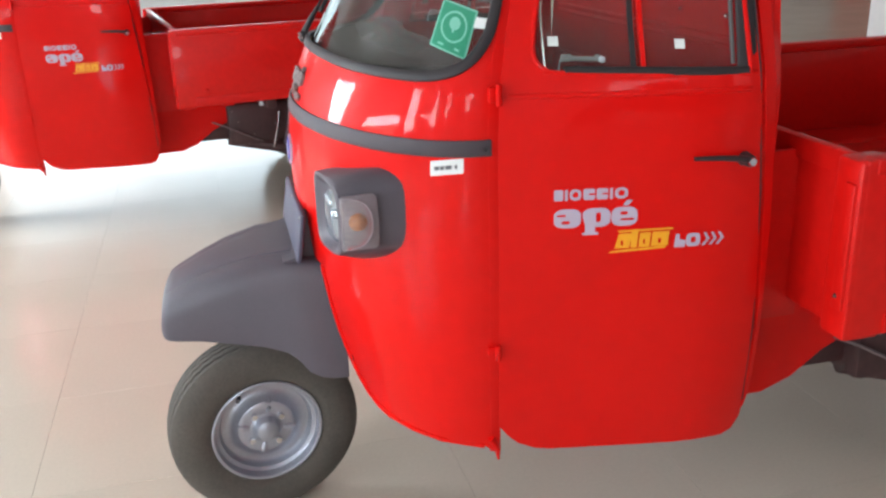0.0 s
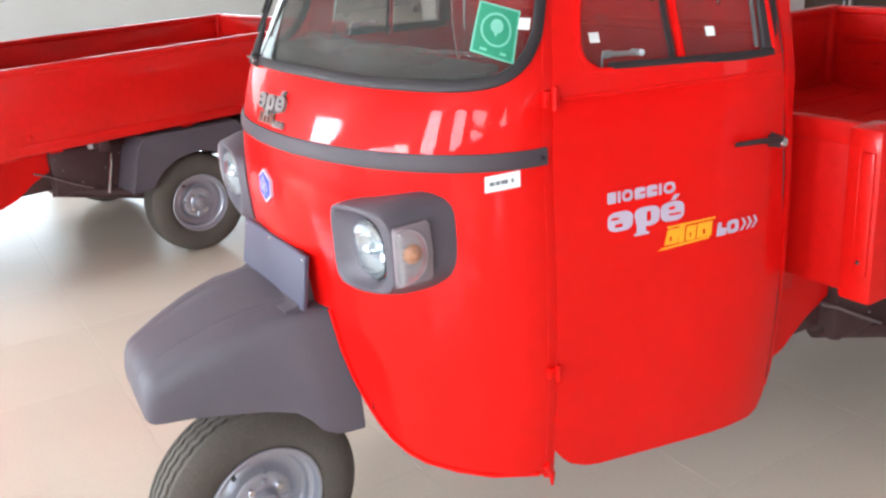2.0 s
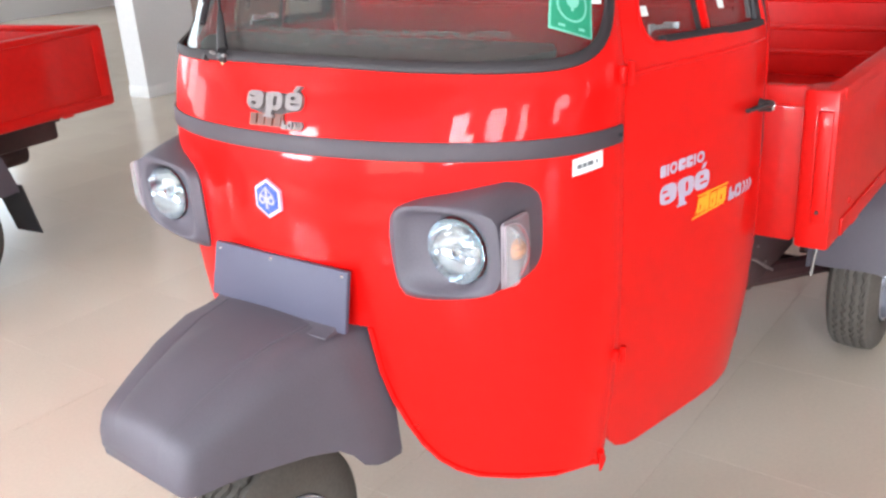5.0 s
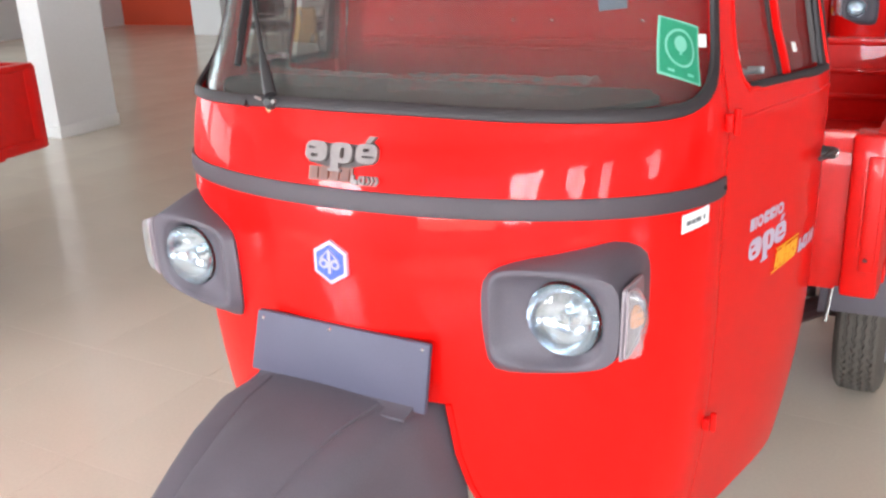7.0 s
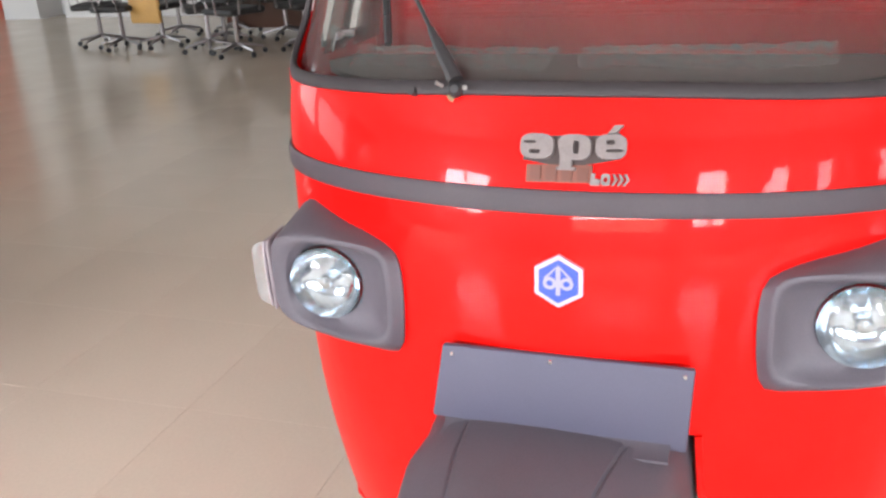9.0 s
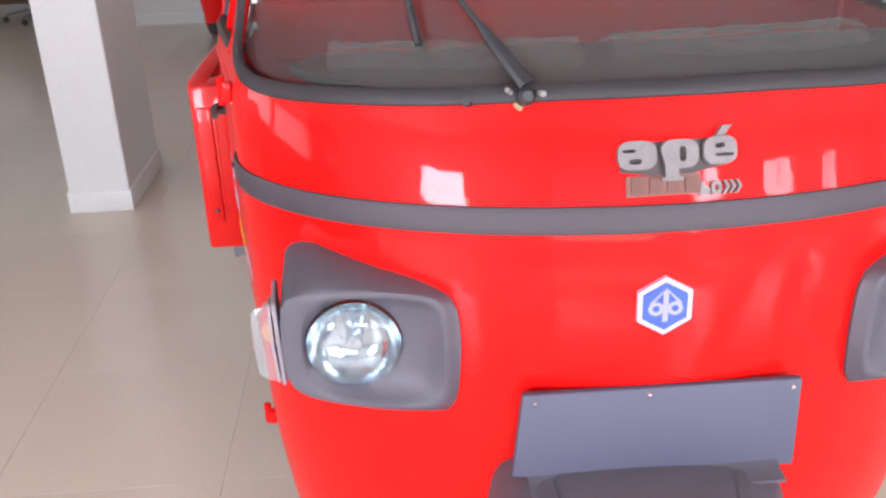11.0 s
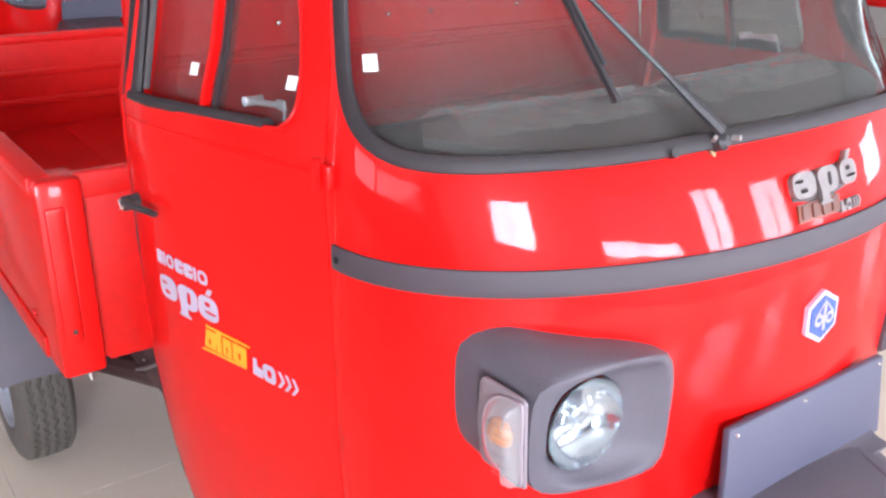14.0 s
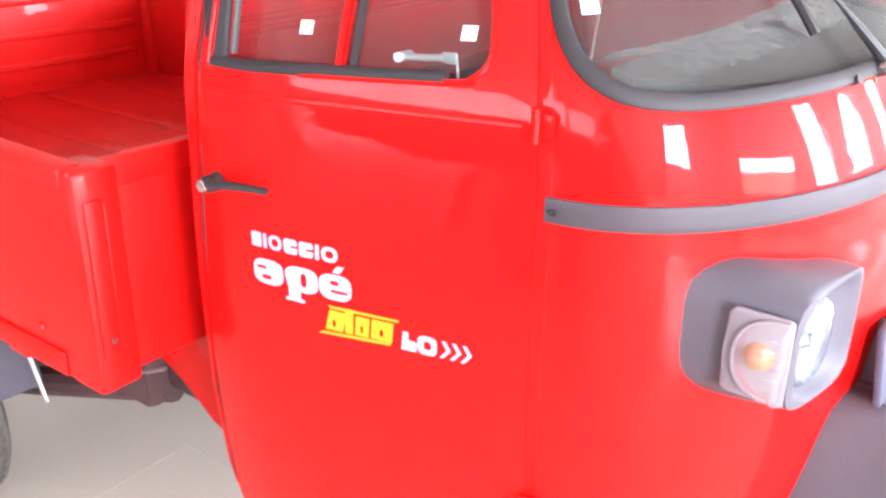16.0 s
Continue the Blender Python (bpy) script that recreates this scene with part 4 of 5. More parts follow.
def build_wheel(v, name, place, outward, steer=None, wide=1.0):
    """A wheel on its axle; outward is the side that its dished face shows."""
    m = Matrix.Translation(place) @ (pose(0, 0, 0) if outward < 0 else pose(0, 0, 0, 0, 0, 180))
    m = m @ Matrix.Diagonal((1, wide, 1, 1))
    if steer is not None:
        m = steer @ m
    prof = [(0.142, -0.052), (0.150, -0.058), (0.175, -0.064), (0.205, -0.063), (0.228, -0.057), (0.240, -0.050), (0.2455, -0.046),
            (0.247, -0.037), (0.2405, -0.035), (0.2405, -0.029), (0.2485, -0.027), (0.2495, -0.015), (0.242, -0.013), (0.242, -0.008), (0.250, -0.006),
            (0.250, 0.006), (0.242, 0.008), (0.242, 0.013), (0.2495, 0.015), (0.2485, 0.027), (0.2405, 0.029), (0.2405, 0.035), (0.247, 0.037),
            (0.2455, 0.046), (0.240, 0.050), (0.228, 0.057), (0.205, 0.063), (0.175, 0.064), (0.150, 0.058), (0.142, 0.052), (0.138, 0.0)]
    wheel = part(name, turned(lathe(prof, 96, 0.0025, range(7, 23), close=True), m), TYRE, v, "black ribbed tyre on a silver steel rim", 28)
    rim = [(0.146, -0.057), (0.1455, -0.061), (0.142, -0.0625), (0.1375, -0.061), (0.1345, -0.053), (0.133, -0.041), (0.129, -0.0375), (0.1235, -0.036), (0.1215, -0.030), (0.120, -0.018),
           (0.116, -0.013), (0.106, -0.011), (0.096, -0.012), (0.087, -0.017), (0.080, -0.027), (0.075, -0.035), (0.069, -0.038), (0.058, -0.0375), (0.042, -0.0375), (0.036, -0.041),
           (0.032, -0.054), (0.027, -0.062), (0.015, -0.067), (0.0, -0.068)]
    part("rim", turned(lathe(rim, 64), m), STEEL, wheel, "silver painted dished steel rim", 30)
    part("rim_back", turned(lathe([(0.14, 0.056), (0.13, 0.05), (0.12, 0.03), (0.118, 0.0), (0.07, -0.004), (0.0, -0.006)], 48), m), CHASSIS, wheel)
    for k in range(4):
        a = radians(35 + 90 * k)
        nut = tube([(0.050 * math.cos(a), -0.034, 0.050 * math.sin(a)), (0.050 * math.cos(a), -0.050, 0.050 * math.sin(a))], 0.0085, 6)
        part("wheel_nut", turned(nut, m), CHROME, wheel)
        b = a + radians(45)
        boss = tube([(r * math.cos(b), y, r * math.sin(b)) for r, y in ((0.046, -0.036), (0.058, -0.037), (0.071, -0.034), (0.078, -0.027))], [0.005, 0.0085, 0.0085, 0.005], 10)
        part("hub_boss", turned(boss, m), STEEL, wheel)
    part("valve", turned(tube([(-0.060, -0.008, 0.090), (-0.062, -0.030, 0.093), (-0.068, -0.052, 0.102)], 0.0062, 8), m), BLACK, wheel)
    return wheel


def build_fender(v):
    stations = [(-0.214, 0.596, 0.112, 0.561), (-0.208, 0.634, 0.123, 0.555), (-0.197, 0.653, 0.132, 0.552), (-0.180, 0.664, 0.137, 0.551), (-0.12, 0.694, 0.148, 0.549),
                (-0.05, 0.721, 0.164, 0.541), (0.03, 0.742, 0.186, 0.532), (0.085, 0.749, 0.194, 0.520), (0.110, 0.752, 0.198, 0.500), (0.135, 0.752, 0.202, 0.466), (0.165, 0.750, 0.206, 0.450), (0.192, 0.748, 0.209, 0.446), (0.228, 0.746, 0.211, 0.446)]
    bm = bmesh.new()
    rows = []
    for x, zt, hs, zb in stations:
        k = min(1.0, max(0.35, (zt - zb) / 0.11))
        g = 0.56 * hs
        step = 0.0016 * min(1.0, max(0.0, (x + 0.13) / 0.12))
        hb = hs
        hs = hs + 0.010 * min(1.0, max(0.0, (0.10 - x) / 0.10)) - 0.016 * min(1.0, max(0.0, (x + 0.02) / 0.11))
        half = [(hb * 0.985, zb), (hb, zb + 0.012), (hs - 0.004, zt - 0.055 * k), (hs - 0.008, zt - 0.036 * k), (hs - 0.016, zt - 0.018 * k), (hs - 0.030, zt - 0.006 * k), (hs - 0.052, zt), (g + 0.004, zt + 0.002), (g, zt + 0.001 - step), (g - 0.004, zt + 0.003 + 0.5 * step), (g * 0.5, zt + 0.006)]
        pts = [(1.02 * y, z) for y, z in half] + [(0, zt + 0.007)] + [(-(0.97 + 0.09 * max(0.0, min(1.0, (x - 0.03) / 0.08))) * y, z) for y, z in reversed(half)]
        rows.append([bm.verts.new((x, y, z)) for y, z in pts])
    for a, b in zip(rows, rows[1:]):
        for k in range(len(a) - 1):
            bm.faces.new((a[k], a[k + 1], b[k + 1], b[k]))
    bm.faces.new(rows[0])
    bmesh.ops.recalc_face_normals(bm, faces=bm.faces)
    bmesh.ops.solidify(bm, geom=bm.faces[:], thickness=0.004)
    part("front_mudguard", turned(bm, GUARD), GREY, v, "matt grey plastic front mudguard", 32)


def cab_ring(z, inset=0.0):
    """Outline of the cab at a height, from the rear right round the nose to the rear left."""
    x0, b, xs = level(z)
    pts = [(x, b + bow(x - xs)) for x in (1.04, 0.9, 0.76)]
    pts += [tuple(nose(d, z))[:2] for d in range(88, -89, -8)]
    pts += [(x, -(b + bow(x - xs))) for x in (0.76, 0.9, 1.04)]
    cx = 0.75
    return [(cx + (x - cx) * (1 - inset), y * (1 - inset)) for x, y in pts]


def build_cab_rest(v):
    # roof
    bm = bmesh.new()
    rings = [[bm.verts.new((x, y, z)) for x, y in cab_ring(min(zz, 1.66), i)] for z, zz, i in ((1.60, 1.60, 0.0), (1.66, 1.66, 0.0), (1.70, 1.66, 0.03), (1.73, 1.66, 0.09), (1.75, 1.66, 0.22), (1.765, 1.66, 0.55))]
    for a, b in zip(rings, rings[1:]):
        for k in range(len(a)):
            bm.faces.new((a[k], a[(k + 1) % len(a)], b[(k + 1) % len(a)], b[k]))
    bm.faces.new(rings[-1])
    part("roof", bm, RED, v)
    # rear wall with its pressed rails
    edge = [(flank(1, 1.035, z, -0.012).y, z) for z in (0.44, 0.6, 0.8, 1.0, 1.15, 1.3, 1.45, 1.62)]
    wall = edge + [(-y, z) for y, z in reversed(edge)]
    rear = part("cab_rear_wall", prism(wall, lambda y, z, w: Vector((1.052 + w, y, z)), 0.016), RED, v)
    part("paper_label", turned(box((-0.0006, -0.034, -0.013), (0.0006, 0.034, 0.013)), pose(1.0505, -0.150, 1.322, -6)), mat("pale_blue_paper", (0.25, 0.32, 0.45), 0.6), rear)
    for z in (1.222, 1.240, 1.10):
        part("pressed_rail", tube([(1.048, -0.54, z), (1.048, 0.54, z)], 0.006, 8), RED, rear)
    for y in (-0.42, -0.22, 0.0, 0.10, 0.33, 0.45):
        part("rail_bolt", turned(lathe([(0.0, 0.004), (0.004, 0.003), (0.0055, 0.0)], 10), Matrix.Translation((1.050, y, 1.285)) @ pose(0, 0, 0, 0, 0, 90)), CHROME, rear)
    # cab floor and seat
    part("cab_floor", box((0.50, -0.44, 0.405), (1.05, 0.44, 0.42)), CHASSIS, v)
    seat = part("driver_seat", box((0.80, -0.36, 0.70), (1.04, 0.36, 0.80), 0.03, 3), SEAT, v, "black vinyl bench seat")
    part("seat_box", box((0.83, -0.34, 0.40), (1.04, 0.34, 0.70), 0.01), RED, seat)
    part("seat_back", box((0.985, -0.34, 0.82), (1.045, 0.34, 1.08), 0.025, 3), SEAT, seat)
    # dashboard wrapped in clear film, handlebar
    dash = part("dashboard", sheet([(-68, 1.02), (68, 1.02), (68, 1.222), (-68, 1.222)], [], frange(-60, 60, 10), [1.1, 1.2], lambda u, z: nose(u, z) * 0.82 + Vector((0.10, 0, 0.18 * z)), 0.012), DASH, v, "dark dashboard under clear wrapping film")
    top = [tuple(nose(d, 1.2) * 0.86 + Vector((0.058, 0, 0)))[:2] for d in range(-76, 77, 8)]
    part("dash_top", prism([(x, y) for x, y in top] + [(0.47, 0.42), (0.47, -0.42)], lambda x, y, w: Vector((x, y, 1.207 + w + 0.06 * max(0, x - 0.25))), 0.012), DASH, dash)
    rng = random.Random(5)
    for y0, y1, zz in ((-0.34, 0.02, 1.228), (0.06, 0.40, 1.224)):
        bm = bmesh.new()
        ni, nj = 16, 34
        g = [[bm.verts.new((0.34 + 0.13 * i / ni + 0.04 * ((y0 + (y1 - y0) * j / nj) / 0.4) ** 2 + 0.004 * rng.random(), y0 + (y1 - y0) * j / nj + 0.004 * rng.random(), zz + 0.012 * rng.random() + 0.018 * math.sin(math.pi * i / ni))) for j in range(nj + 1)] for i in range(ni + 1)]
        for i in range(ni):
            for j in range(nj):
                bm.faces.new((g[i][j], g[i + 1][j], g[i + 1][j + 1]))
                bm.faces.new((g[i][j], g[i + 1][j + 1], g[i][j + 1]))
        fm = part("wrapping_film", bm, WRAP, dash, "crumpled clear wrapping film", 0)
        fm.visible_shadow = False
    col = part("steering_column", tube([(0.36, 0, 0.45), (0.50, 0, 1.06), (0.53, 0, 1.14)], 0.022, 10), BLACK, v)
    part("handlebar", tube([(0.60, -0.30, 1.13), (0.57, -0.20, 1.15), (0.53, 0, 1.14), (0.57, 0.20, 1.15), (0.60, 0.30, 1.13)], 0.014, 10), BLACK, col)
    # lower skirts between cab and bed
    for s in (1, -1):
        sk = prism([(1.06, 0.37), (1.20, 0.37), (1.28, 0.40), (1.36, 0.46), (1.46, 0.51), (1.72, 0.53), (1.72, 0.66), (1.06, 0.66)], lambda x, z, w: Vector((x, s * (0.442 + w), z)), 0.014)
        part("side_skirt", sk, RED, v)
        part("cab_gusset", box((1.062, s * 0.50, 0.60), (1.23, s * 0.512, 1.0)), RED_BED, v)


BED = dict(x0=1.172, x1=3.02, y=0.755, z0=0.655, z1=1.032)


def build_bed(v):
    x0, x1, yy, z0, z1 = (BED[k] for k in ("x0", "x1", "y", "z0", "z1"))
    bed = part("cargo_bed", box((x0 + 0.05, -yy + 0.03, z0 + 0.02), (x1, yy - 0.03, z0 + 0.05), 0.004), RED_BED, v, "red steel cargo bed with low drop sides")
    for k in range(5):
        y = -0.52 + 0.26 * k
        part("floor_rib", box((x0 + 0.1, y - 0.03, z0 + 0.05), (x1 - 0.06, y + 0.03, z0 + 0.0525), 0.002), RED_BED, bed)
    part("front_board", box((x0 + 0.028, -0.70, z0), (x0 + 0.046, 0.70, z1 - 0.01), 0.005), RED_BED, bed)
    part("front_header", box((x0 + 0.018, -0.68, z1 - 0.05), (x0 + 0.044, 0.68, z1), 0.006), RED_BED, bed)
    part("front_sill", box((x0 + 0.030, -0.66, z0 - 0.01), (x0 + 0.05, 0.66, z0 + 0.05), 0.008), RED_BED, bed)
    for s in (1, -1):
        def bx(lo, hi, b=0.004):
            return box((lo[0], s * lo[1], lo[2]), (hi[0], s * hi[1], hi[2]), b)
        post = part("corner_post", bx((x0, 0.672, z0 - 0.012), (x0 + 0.09, yy - 0.002, z1 - 0.002), 0.010), RED_BED, bed)
        part("post_slot", bx((x0 - 0.0015, 0.700, z0 + 0.07), (x0 + 0.004, 0.707, z1 - 0.06), 0.001), RED_BED, post)
        part("post_strip", bx((x0 - 0.006, 0.708, z0 + 0.055), (x0 + 0.004, 0.742, z1 - 0.05), 0.004), RED_BED, post)
        part("post_bolt", turned(lathe([(0.0, 0.004), (0.004, 0.003), (0.0055, 0.0)], 8), Matrix.Translation((x0 - 0.006, s * 0.722, z0 + 0.085)) @ pose(0, 0, 0, 0, 0, 90)), CHASSIS, post)
        side = part("side_board", bx((x0 + 0.01, yy - 0.030, z0 - 0.005), (x1, yy, z1), 0.007), RED_BED, bed)
        part("board_rail", bx((x0 + 0.03, yy - 0.040, z1 - 0.030), (x1, yy + 0.004, z1 + 0.002), 0.006), RED_BED, side)
        part("board_rail", bx((x0 + 0.09, yy - 0.001, z0 + 0.000), (x1 - 0.02, yy + 0.006, z0 + 0.045), 0.003), RED_BED, side)
        for x in (1.42, 2.05, 2.75):
            part("hinge", bx((x - 0.03, yy - 0.010, z0 - 0.012), (x + 0.03, yy + 0.003, z0 + 0.004), 0.004), RED_BED, side)
        part("board_bolt", turned(lathe([(0.0, 0.006), (0.008, 0.005), (0.010, 0.0)], 10), Matrix.Translation((x0 + 0.15, s * (yy + 0.003), z0 + 0.075)) @ pose(0, 0, 0, 0, 0, 0 if s > 0 else 180)), RED_BED, side)
        part("rear_post", bx((x1 - 0.06, yy - 0.05, z0), (x1 + 0.012, yy + 0.004, z1 - 0.01), 0.008), RED_BED, bed)
    part("tailgate", box((x1 - 0.028, -yy + 0.05, z0), (x1, yy - 0.05, z1 - 0.004), 0.006), RED_BED, bed)
    for z in (0.80, 0.90):
        part("tailgate_rib", box((x1 - 0.036, -0.66, z - 0.012), (x1 - 0.027, 0.66, z + 0.012), 0.004), RED_BED, bed)
    part("tail_rail", box((x1 - 0.034, -yy + 0.05, z1 - 0.03), (x1 + 0.006, yy - 0.05, z1), 0.006), RED_BED, bed)


def build_under(v):
    CABLE = mat("grey_cable", (0.16, 0.12, 0.12), 0.5)
    ch = part("chassis", box((1.06, -0.435, 0.40), (1.85, 0.435, 0.60), 0.02), CHASSIS, v, "dark chassis and engine tray with loose cables")
    part("engine_tray", box((1.445, -0.49, 0.37), (1.88, 0.49, 0.598), 0.02), CHASSIS, ch)
    for s in (1, -1):
        part("rail", box((1.0, s * 0.36, 0.56), (2.96, s * 0.42, 0.645), 0.006), CHASSIS, ch)
        part("trailing_arm", tube([(1.45, s * 0.42, 0.40), (2.05, s * 0.56, 0.27)], 0.035, 10), CHASSIS, ch)
        part("damper", tube([(2.02, s * 0.50, 0.30), (2.10, s * 0.47, 0.62)], 0.028, 10), CHASSIS, ch)
        part("stay_rod", tube([(1.66, s * 0.60, 0.37), (1.69, s * 0.61, 0.50), (1.70, s * 0.61, 0.56)], 0.006, 8), CHROME, ch, "bare metal stay rod")
        part("cable", tube([(1.36, s * 0.50, 0.515), (1.42, s * 0.51, 0.49), (1.52, s * 0.51, 0.435), (1.62, s * 0.50, 0.385)], 0.0045, 8), CABLE, ch, "loose grey cable")
        for x, z in ((1.50, 0.50), (1.58, 0.425), (1.70, 0.47), (1.47, 0.56), (1.78, 0.53)):
            part("tray_bolt", turned(lathe([(0.0, 0.004), (0.003, 0.003), (0.0045, 0.0)], 8), Matrix.Translation((x, s * 0.490, z)) @ pose(0, 0, 0, 0, 0, 0 if s > 0 else 180)), CABLE, ch)
        part("clip", box((1.60, s * 0.60, 0.60), (1.66, s * 0.62, 0.625), 0.004), SILVER, ch)
        part("bed_bearer", box((1.62, s * 0.50, 0.60), (1.67, s * 0.72, 0.65), 0.005), CHASSIS, ch)
        # flared mudguard over the rear wheel: outer panel, roof and flap
        edge = [(-0.335, 0.385), (-0.318, 0.44), (-0.295, 0.53), (-0.272, 0.595), (-0.240, 0.632), (0.240, 0.632), (0.272, 0.595), (0.305, 0.50), (0.330, 0.40)]
        arc = [(0.272 * math.cos(radians(a)), 0.25 + 0.272 * math.sin(radians(a))) for a in frange(33, 148, 8)]
        panel = prism(edge + [(0.262, 0.395)] + arc + [(-0.262, 0.385)], lambda x, z, w: Vector((2.05 + x, s * (0.788 + w + 0.02 * (0.632 - z)), z)), 0.006)
        g = part("rear_mudguard", panel, GREY, v, "matt grey plastic rear mudguard")
        bm = bmesh.new()
        rows = [[bm.verts.new((2.05 + x, s * y, z + dz)) for y, dz in ((0.57, -0.012), (0.60, -0.002), (0.74, 0.002), (0.775, -0.001), (0.790 + 0.02 * (0.632 - z), -0.008))] for x, z in edge]
        for a, b in zip(rows, rows[1:]):
            for k in range(4):
                bm.faces.new((a[k], a[k + 1], b[k + 1], b[k]))
        bmesh.ops.recalc_face_normals(bm, faces=bm.faces)
        bmesh.ops.solidify(bm, geom=bm.faces[:], thickness=0.004)
        part("guard_roof", bm, GREY, g)
        fl = prism([(0.60, 0.17), (0.77, 0.17), (0.785, 0.42), (0.59, 0.42)], lambda y, z, w: Vector((2.40 + 0.25 * (0.42 - z) + w, s * y, z)), 0.006)
        part("mud_flap", fl, BLACK, g)
    part("rear_beam", box((2.46, -0.52, 0.50), (2.86, 0.52, 0.65), 0.02), CHASSIS, ch)
    part("axle_case", tube([(2.05, -0.30, 0.28), (2.05, 0.30, 0.28)], 0.07, 12), CHASSIS, ch)
    part("axle_shaft", tube([(2.05, -0.62, 0.25), (2.05, 0.62, 0.25)], 0.02, 10), CHASSIS, ch)
    part("silencer", tube([(2.35, -0.2, 0.42), (2.85, -0.2, 0.42)], 0.07, 14), CHASSIS, ch)
    # fork
    fk = part("front_fork", turned(tube([(0.03, 0.0, 0.66), (0.03, 0.05, 0.60), (0.04, 0.085, 0.48), (0.02, 0.085, 0.30), (0.0, 0.085, 0.25)], 0.03, 10), STEER), CHASSIS, v)
    part("axle", turned(tube([(0, -0.02, 0.25), (0, 0.10, 0.25)], 0.018, 10), STEER), CHASSIS, fk)


def build_vehicle(name, label, place):
    v = thing(name, label, "cargo three-wheeler", "red cargo three-wheelers in the showroom")
    build_front_shell(v)
    build_screen(v)
    for s in (-1, 1):
        build_door(v, s)
        build_lamp(v, s)
    build_badges(v)
    build_fender(v)
    build_cab_rest(v)
    build_bed(v)
    build_under(v)
    build_wheel(v, "front_wheel", (0, 0, 0.25), -1, STEER)
    for s in (-1, 1):
        build_wheel(v, "rear_wheel", (2.05, s * 0.684, 0.25), s, wide=1.18)
    v.matrix_basis = pose(*place)
    return v


# ---- the showroom ----
def slab(name, lo, hi, material, label, category="wall", kind="structure", bevel=0.0):
    ob = part(name, box(lo, hi, bevel), material, None, "", 0)
    return tagged(ob, label, category, "", kind)


def window_wall(name, along, at, lo, hi, bays, outward, sill=SILL, top=BAY_H):
    """A wall with full-height window bays; its piers, lintel and framed panes."""
    T, H = 0.22, top
    def b(u0, u1, z0, z1, d0=0.0, d1=T, bevel=0.0, bm=None):
        p0, p1 = at + outward * d0, at + outward * d1
        return box((u0, p0, z0), (u1, p1, z1), bevel, bm=bm) if along == "x" else box((p0, u0, z0), (p1, u1, z1), bevel, bm=bm)
    bm = b(lo, hi, H, CEIL)
    edges = [lo] + [e for c, wd, *_ in bays for e in (c - wd / 2, c + wd / 2)] + [hi]
    for k in range(0, len(edges), 2):
        bm = b(edges[k], edges[k + 1], 0, H, bm=bm)
    for c, wd, *_ in bays:
        bm = b(c - wd / 2, c + wd / 2, 0, sill, bm=bm)
    wall = tagged(part(name, bm, PLASTER, None, "", 0), "white plastered showroom wall with glazed window bays", "wall", "", "structure")
    for c, wd, *_ in bays:
        fr = None
        for u in (c - wd / 2, c - 0.025, c + wd / 2 - 0.05):
            fr = b(u, u + 0.05, sill, H, 0.08, 0.13, bm=fr)
        for z in (sill, H - 0.05):
            fr = b(c - wd / 2, c + wd / 2, z, z + 0.05, 0.085, 0.125, bm=fr)
        part("window_frame", fr, ALU, wall, "", 0)
        for u0, u1 in ((c - wd / 2 + 0.05, c - 0.025), (c + 0.025, c + wd / 2 - 0.05)):
            part("window_pane", b(u0, u1, sill + 0.05, H - 0.05, 0.10, 0.106), WINDOW, wall, "", 0).visible_shadow = False
    return wall


def build_room():
    T = 0.2
    window_wall("wall_front", "y", X_FRONT, Y_LEFT, Y_RIGHT, FRONT_BAYS, -1, DOOR_SILL, DOOR_H)
    window_wall("wall_right", "x", Y_RIGHT, X_FRONT - 0.22, X_FAR + T, SIDE_BAYS, 1, SILL, SIDE_H)
    window_wall("wall_left", "x", Y_LEFT, X_FRONT - 0.22, X_BACK + T, LEFT_BAYS, -1)
    slab("wall_back", (X_BACK, Y_LEFT, 0), (X_BACK + T, 3.2, CEIL), PLASTER, "plain white plastered back wall")
    slab("wall_recess", (X_BACK + T, 3.0, 0), (X_FAR, 3.2, CEIL), PLASTER, "plain white plastered wall of the rear bay")
    slab("wall_far", (X_FAR, 3.0, 0), (X_FAR + T, Y_RIGHT, CEIL), PLASTER, "plain white plastered far wall")
    slab("wall_partition", (11.3, 3.2, 0), (11.5, 10.07, CEIL), PLASTER, "white partition wall behind the waiting chairs")
    slab("wall_return", (11.7, 10.07, 0), (11.9, 10.45, CEIL), PLASTER, "shaded plaster return beside the partition wall")
    slab("pillar_3", (11.15, 10.45, 0), (11.75, 11.13, CEIL), PLASTER, "white plastered wall pier between red and white walls", "pillar")
    slab("wall_red", (12.6, 11.7, 0), (12.8, Y_RIGHT, CEIL), WALL_RED, "brick-red painted wall section")
    slab("baseboard", (X_BACK - 0.012, Y_LEFT, 0), (X_BACK, 3.2, 0.10), SKIRT_TILE, "pale tiled skirting along the back wall", "skirting")
    slab("ceiling", (X_FRONT - 0.22, Y_LEFT - 0.22, CEIL), (X_FAR + T, Y_RIGHT + 0.22, CEIL + 0.15), CEILING, "flat pale grey painted ceiling", "ceiling")
    for n, (x0, y0, x1, y1) in (("pillar_1", (3.18, 1.50, 3.80, 1.77)), ("pillar_2", (3.96, 5.70, 4.58, 5.96))):
        p = slab(n, (x0, y0, 0), (x1, y1, CEIL), PLASTER, "white painted square showroom pillar", "pillar", bevel=0.006)
        part("pillar_base", box((x0 - 0.008, y0 - 0.008, 0), (x1 + 0.008, y1 + 0.008, 0.10), 0.004), SKIRT_TILE, p)
    slab("ground", (-300, -300, -0.30), (300, 300, -0.12), PAVING, "pale paved yard outside the showroom", "ground")


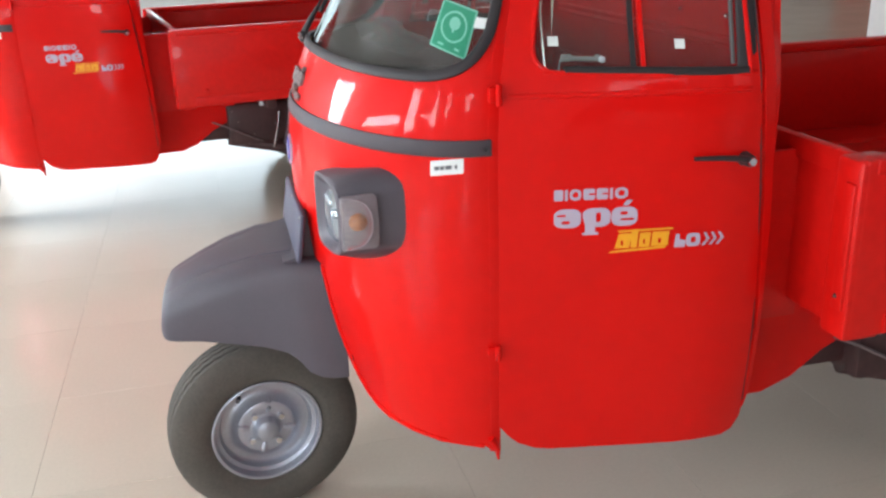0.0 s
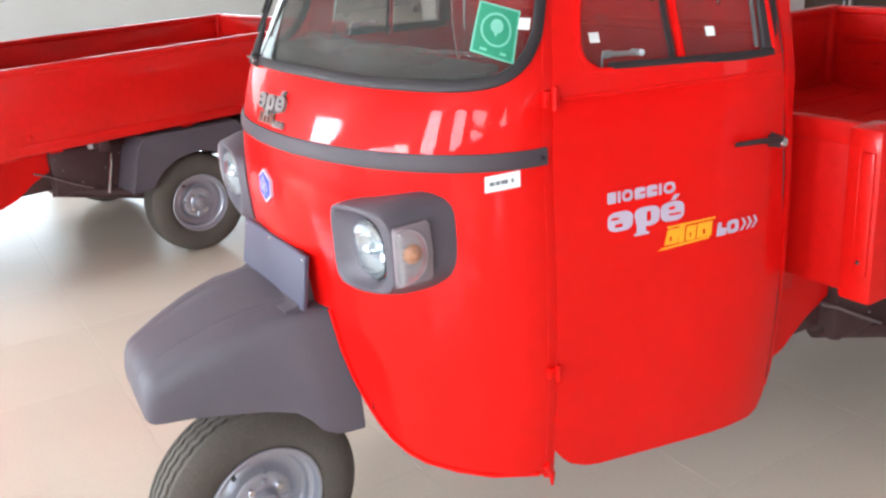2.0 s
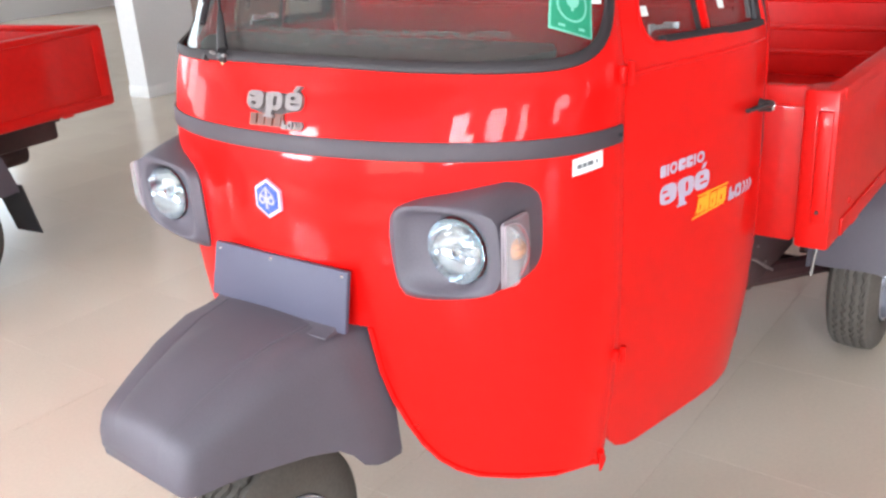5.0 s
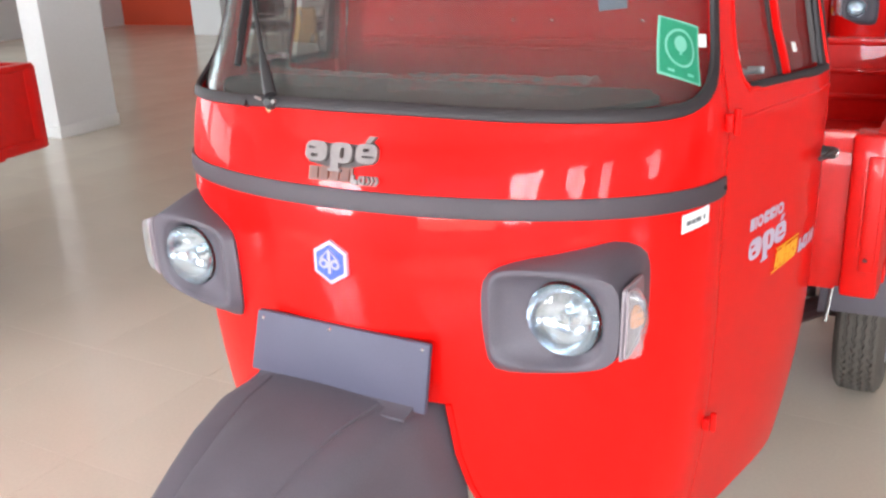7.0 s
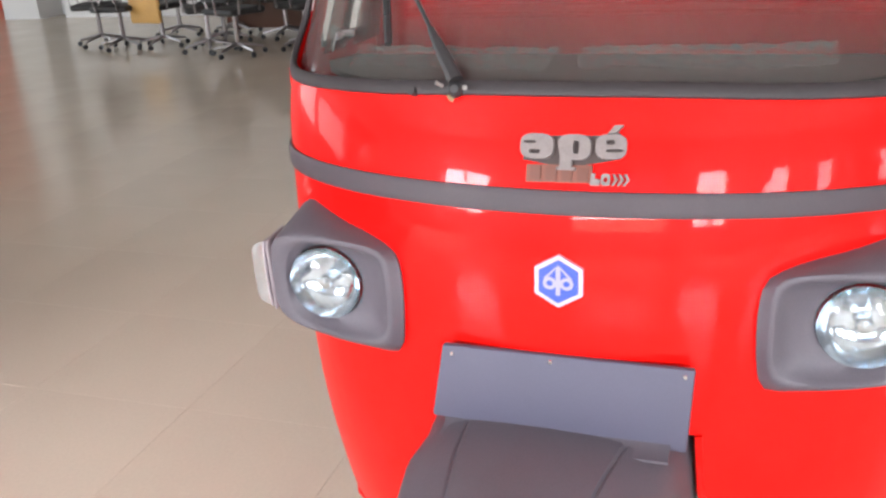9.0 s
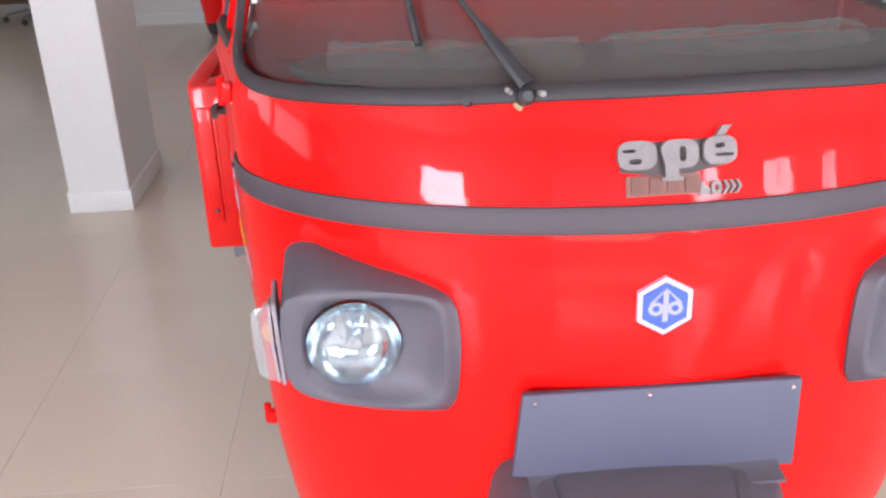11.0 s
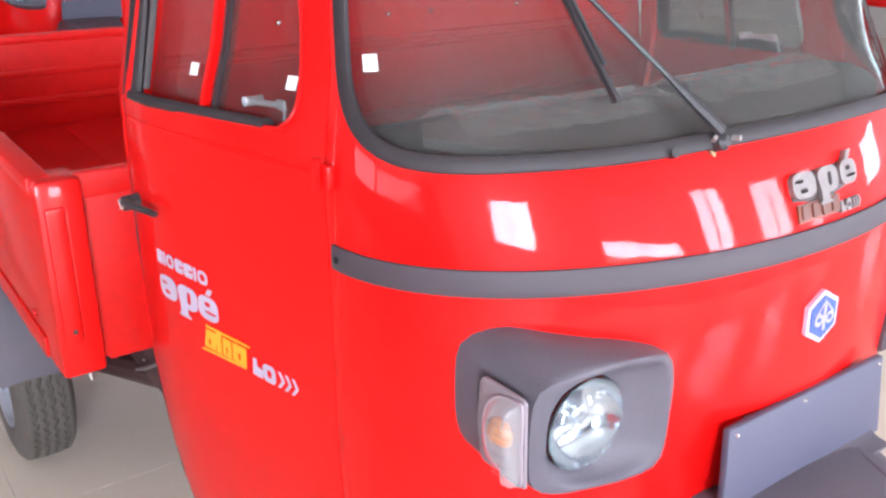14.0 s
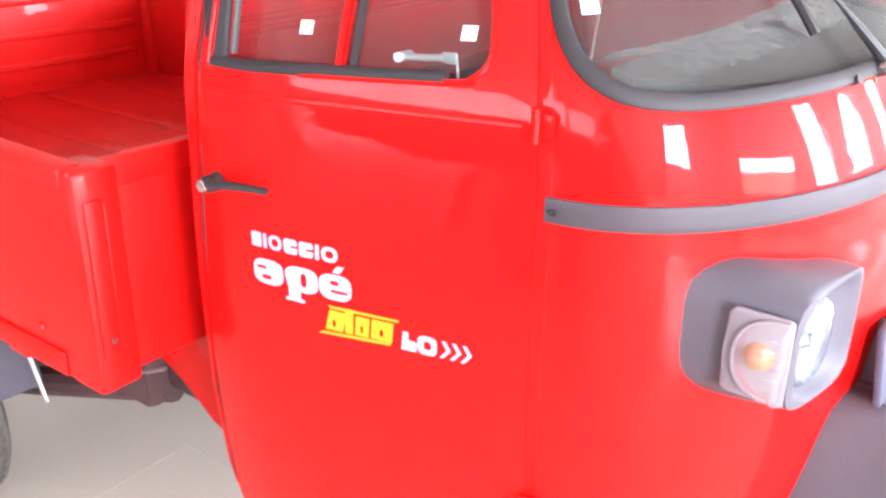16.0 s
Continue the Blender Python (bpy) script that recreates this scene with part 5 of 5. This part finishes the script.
def tile_mesh(size, h):
    bm = bmesh.new()
    b = 0.0005
    bmesh.ops.create_cube(bm, size=1, matrix=Matrix.Translation((0, 0, -h / 2)) @ Matrix.Diagonal((size, size, h, 1)))
    bmesh.ops.bevel(bm, geom=[e for e in bm.edges if all(v.co.z > -0.001 for v in e.verts)], offset=b, segments=1, affect="EDGES", profile=0.5)
    return finish(bm, "tile", TILE, 0)


def build_floor():
    floor = slab("floor", (X_FRONT - 0.22, Y_LEFT - 0.22, -0.12), (X_FAR + 0.2, Y_RIGHT + 0.22, -0.004), GROUT, "glossy beige tiled showroom floor", "floor")
    S, J = 0.6, 0.0008
    me = tile_mesh(S - J, 0.008)
    ix = range(math.floor((X_FRONT - 1.74) / S), math.ceil((X_FAR - 1.74) / S))
    iy = range(math.floor((Y_LEFT - 0.20) / S), math.ceil((Y_RIGHT - 0.20) / S))
    verts, faces = [], []
    for i in ix:
        for j in iy:
            cx, cy = 1.74 + S * (i + 0.5), 0.20 + S * (j + 0.5)
            if -3.2 < cx < 5.8 and -4.2 < cy < 7.6:
                t = new("tile", me)
                t.parent = floor
                t.location = (cx, cy, 0)
            else:
                h = (S - J) / 2
                x0, x1, y0, y1 = max(cx - h, X_FRONT), min(cx + h, X_FAR), max(cy - h, Y_LEFT), min(cy + h, Y_RIGHT)
                k = len(verts)
                verts += [(x0, y0, 0), (x1, y0, 0), (x1, y1, 0), (x0, y1, 0), (x0, y0, -0.008), (x1, y0, -0.008), (x1, y1, -0.008), (x0, y1, -0.008)]
                faces += [(k, k + 1, k + 2, k + 3), (k, k + 4, k + 5, k + 1), (k + 1, k + 5, k + 6, k + 2), (k + 2, k + 6, k + 7, k + 3), (k + 3, k + 7, k + 4, k)]
    rest = bpy.data.meshes.new("tile_field")
    rest.from_pydata(verts, [], faces)
    rest.materials.append(TILE)
    ob = new("tile_field", rest)
    ob.parent = floor
    ob["kind"] = "stuff"


# ---- waiting corner ----
def build_office_chair(place, turn, back=BLACK, label="black office chair on a chrome five-star base", low=0.58):
    c = thing("office_chair", label, "chair", "office chairs by the desk", "", place, turn)
    part("seat", box((-0.24, -0.24, 0.44), (0.24, 0.24, 0.51), 0.03, 3), SEAT, c)
    part("backrest", box((0.20, -0.22, low), (0.26, 0.22, low + 0.42), 0.03, 3), back, c)
    part("back_bar", tube([(0.10, 0, 0.43), (0.24, 0, 0.45), (0.26, 0, 0.70)], 0.016, 8), DULL_CHROME, c)
    part("gas_column", tube([(0, 0, 0.10), (0, 0, 0.44)], 0.025, 10), DULL_CHROME, c)
    for s in (1, -1):
        part("armrest", tube([(0.14, s * 0.25, 0.46), (0.16, s * 0.29, 0.66), (-0.14, s * 0.29, 0.66), (-0.14, s * 0.25, 0.47)], 0.014, 8), DULL_CHROME, c)
    for k in range(5):
        a = radians(72 * k + 10)
        leg = part("base_leg", tube([(0, 0, 0.13), (0.28 * math.cos(a), 0.28 * math.sin(a), 0.075)], [0.022, 0.013], 8), DULL_CHROME, c)
        part("castor", turned(lathe([(0.0, -0.02), (0.024, -0.018), (0.03, 0), (0.024, 0.018), (0.0, 0.02)], 14), Matrix.Translation((0.29 * math.cos(a), 0.29 * math.sin(a), 0.03)) @ pose(0, 0, 0, 0, 0, 72 * k)), BLACK, leg)
    return c


def build_desk(place, turn):
    d = thing("office_desk", "dark wooden office desk with metal legs", "desk", "", "", place, turn)
    part("desktop", box((-0.4, -1.3, 0.72), (0.4, 1.3, 0.75), 0.006), WOOD, d)
    part("modesty_panel", box((-0.30, -1.22, 0.06), (-0.27, 1.22, 0.70), 0.004), WOOD, d)
    for x in (-0.35, 0.35):
        for y in (-1.24, 1.24):
            part("leg", box((x - 0.025, y - 0.025, 0), (x + 0.025, y + 0.025, 0.72), 0.004), CHROME, d)


main = build_vehicle("cargo_three_wheeler", "new red cargo three-wheeler with grey plastic mudguard", (0, 0, 0))
for place, label in (((-1.46, 3.08, 0, 7.5), "red cargo three-wheeler parked alongside, cab ahead"), ((5.44, 1.05, 0, 0), "red cargo three-wheeler parked behind beside a white pillar"),
                     ((5.40, -0.58, 0, 0), "red cargo three-wheeler in the row behind, nose towards the windows"), ((5.42, -2.22, 0, 0), "red cargo three-wheeler at the end of the rear row"),
                     ((0.7, -6.9, 0, 0), "red cargo three-wheeler near the bright side windows")):
    other = copy_thing(main, pose(*place[:3], 0, 0, place[3]))
    other["label"] = label
build_office_chair((8.45, 7.22, 0), 20)
build_office_chair((8.35, 6.28, 0), 172, TAN, "office chair with a tan back on a chrome base", 0.30)
build_office_chair((8.2, 6.72, 0), 95)
build_office_chair((7.75, 4.95, 0), 160)
build_office_chair((8.2, 4.35, 0), 60)
for x, y, turn in ((8.6, 5.6, 200), (8.0, 5.45, 130), (9.2, 6.6, 250), (8.7, 3.7, 20), (9.0, 5.0, 100), (9.4, 5.9, 15)):
    build_office_chair((x, y, 0), turn)
build_desk((9.75, 4.85, 0), 0)
build_room()
build_floor()
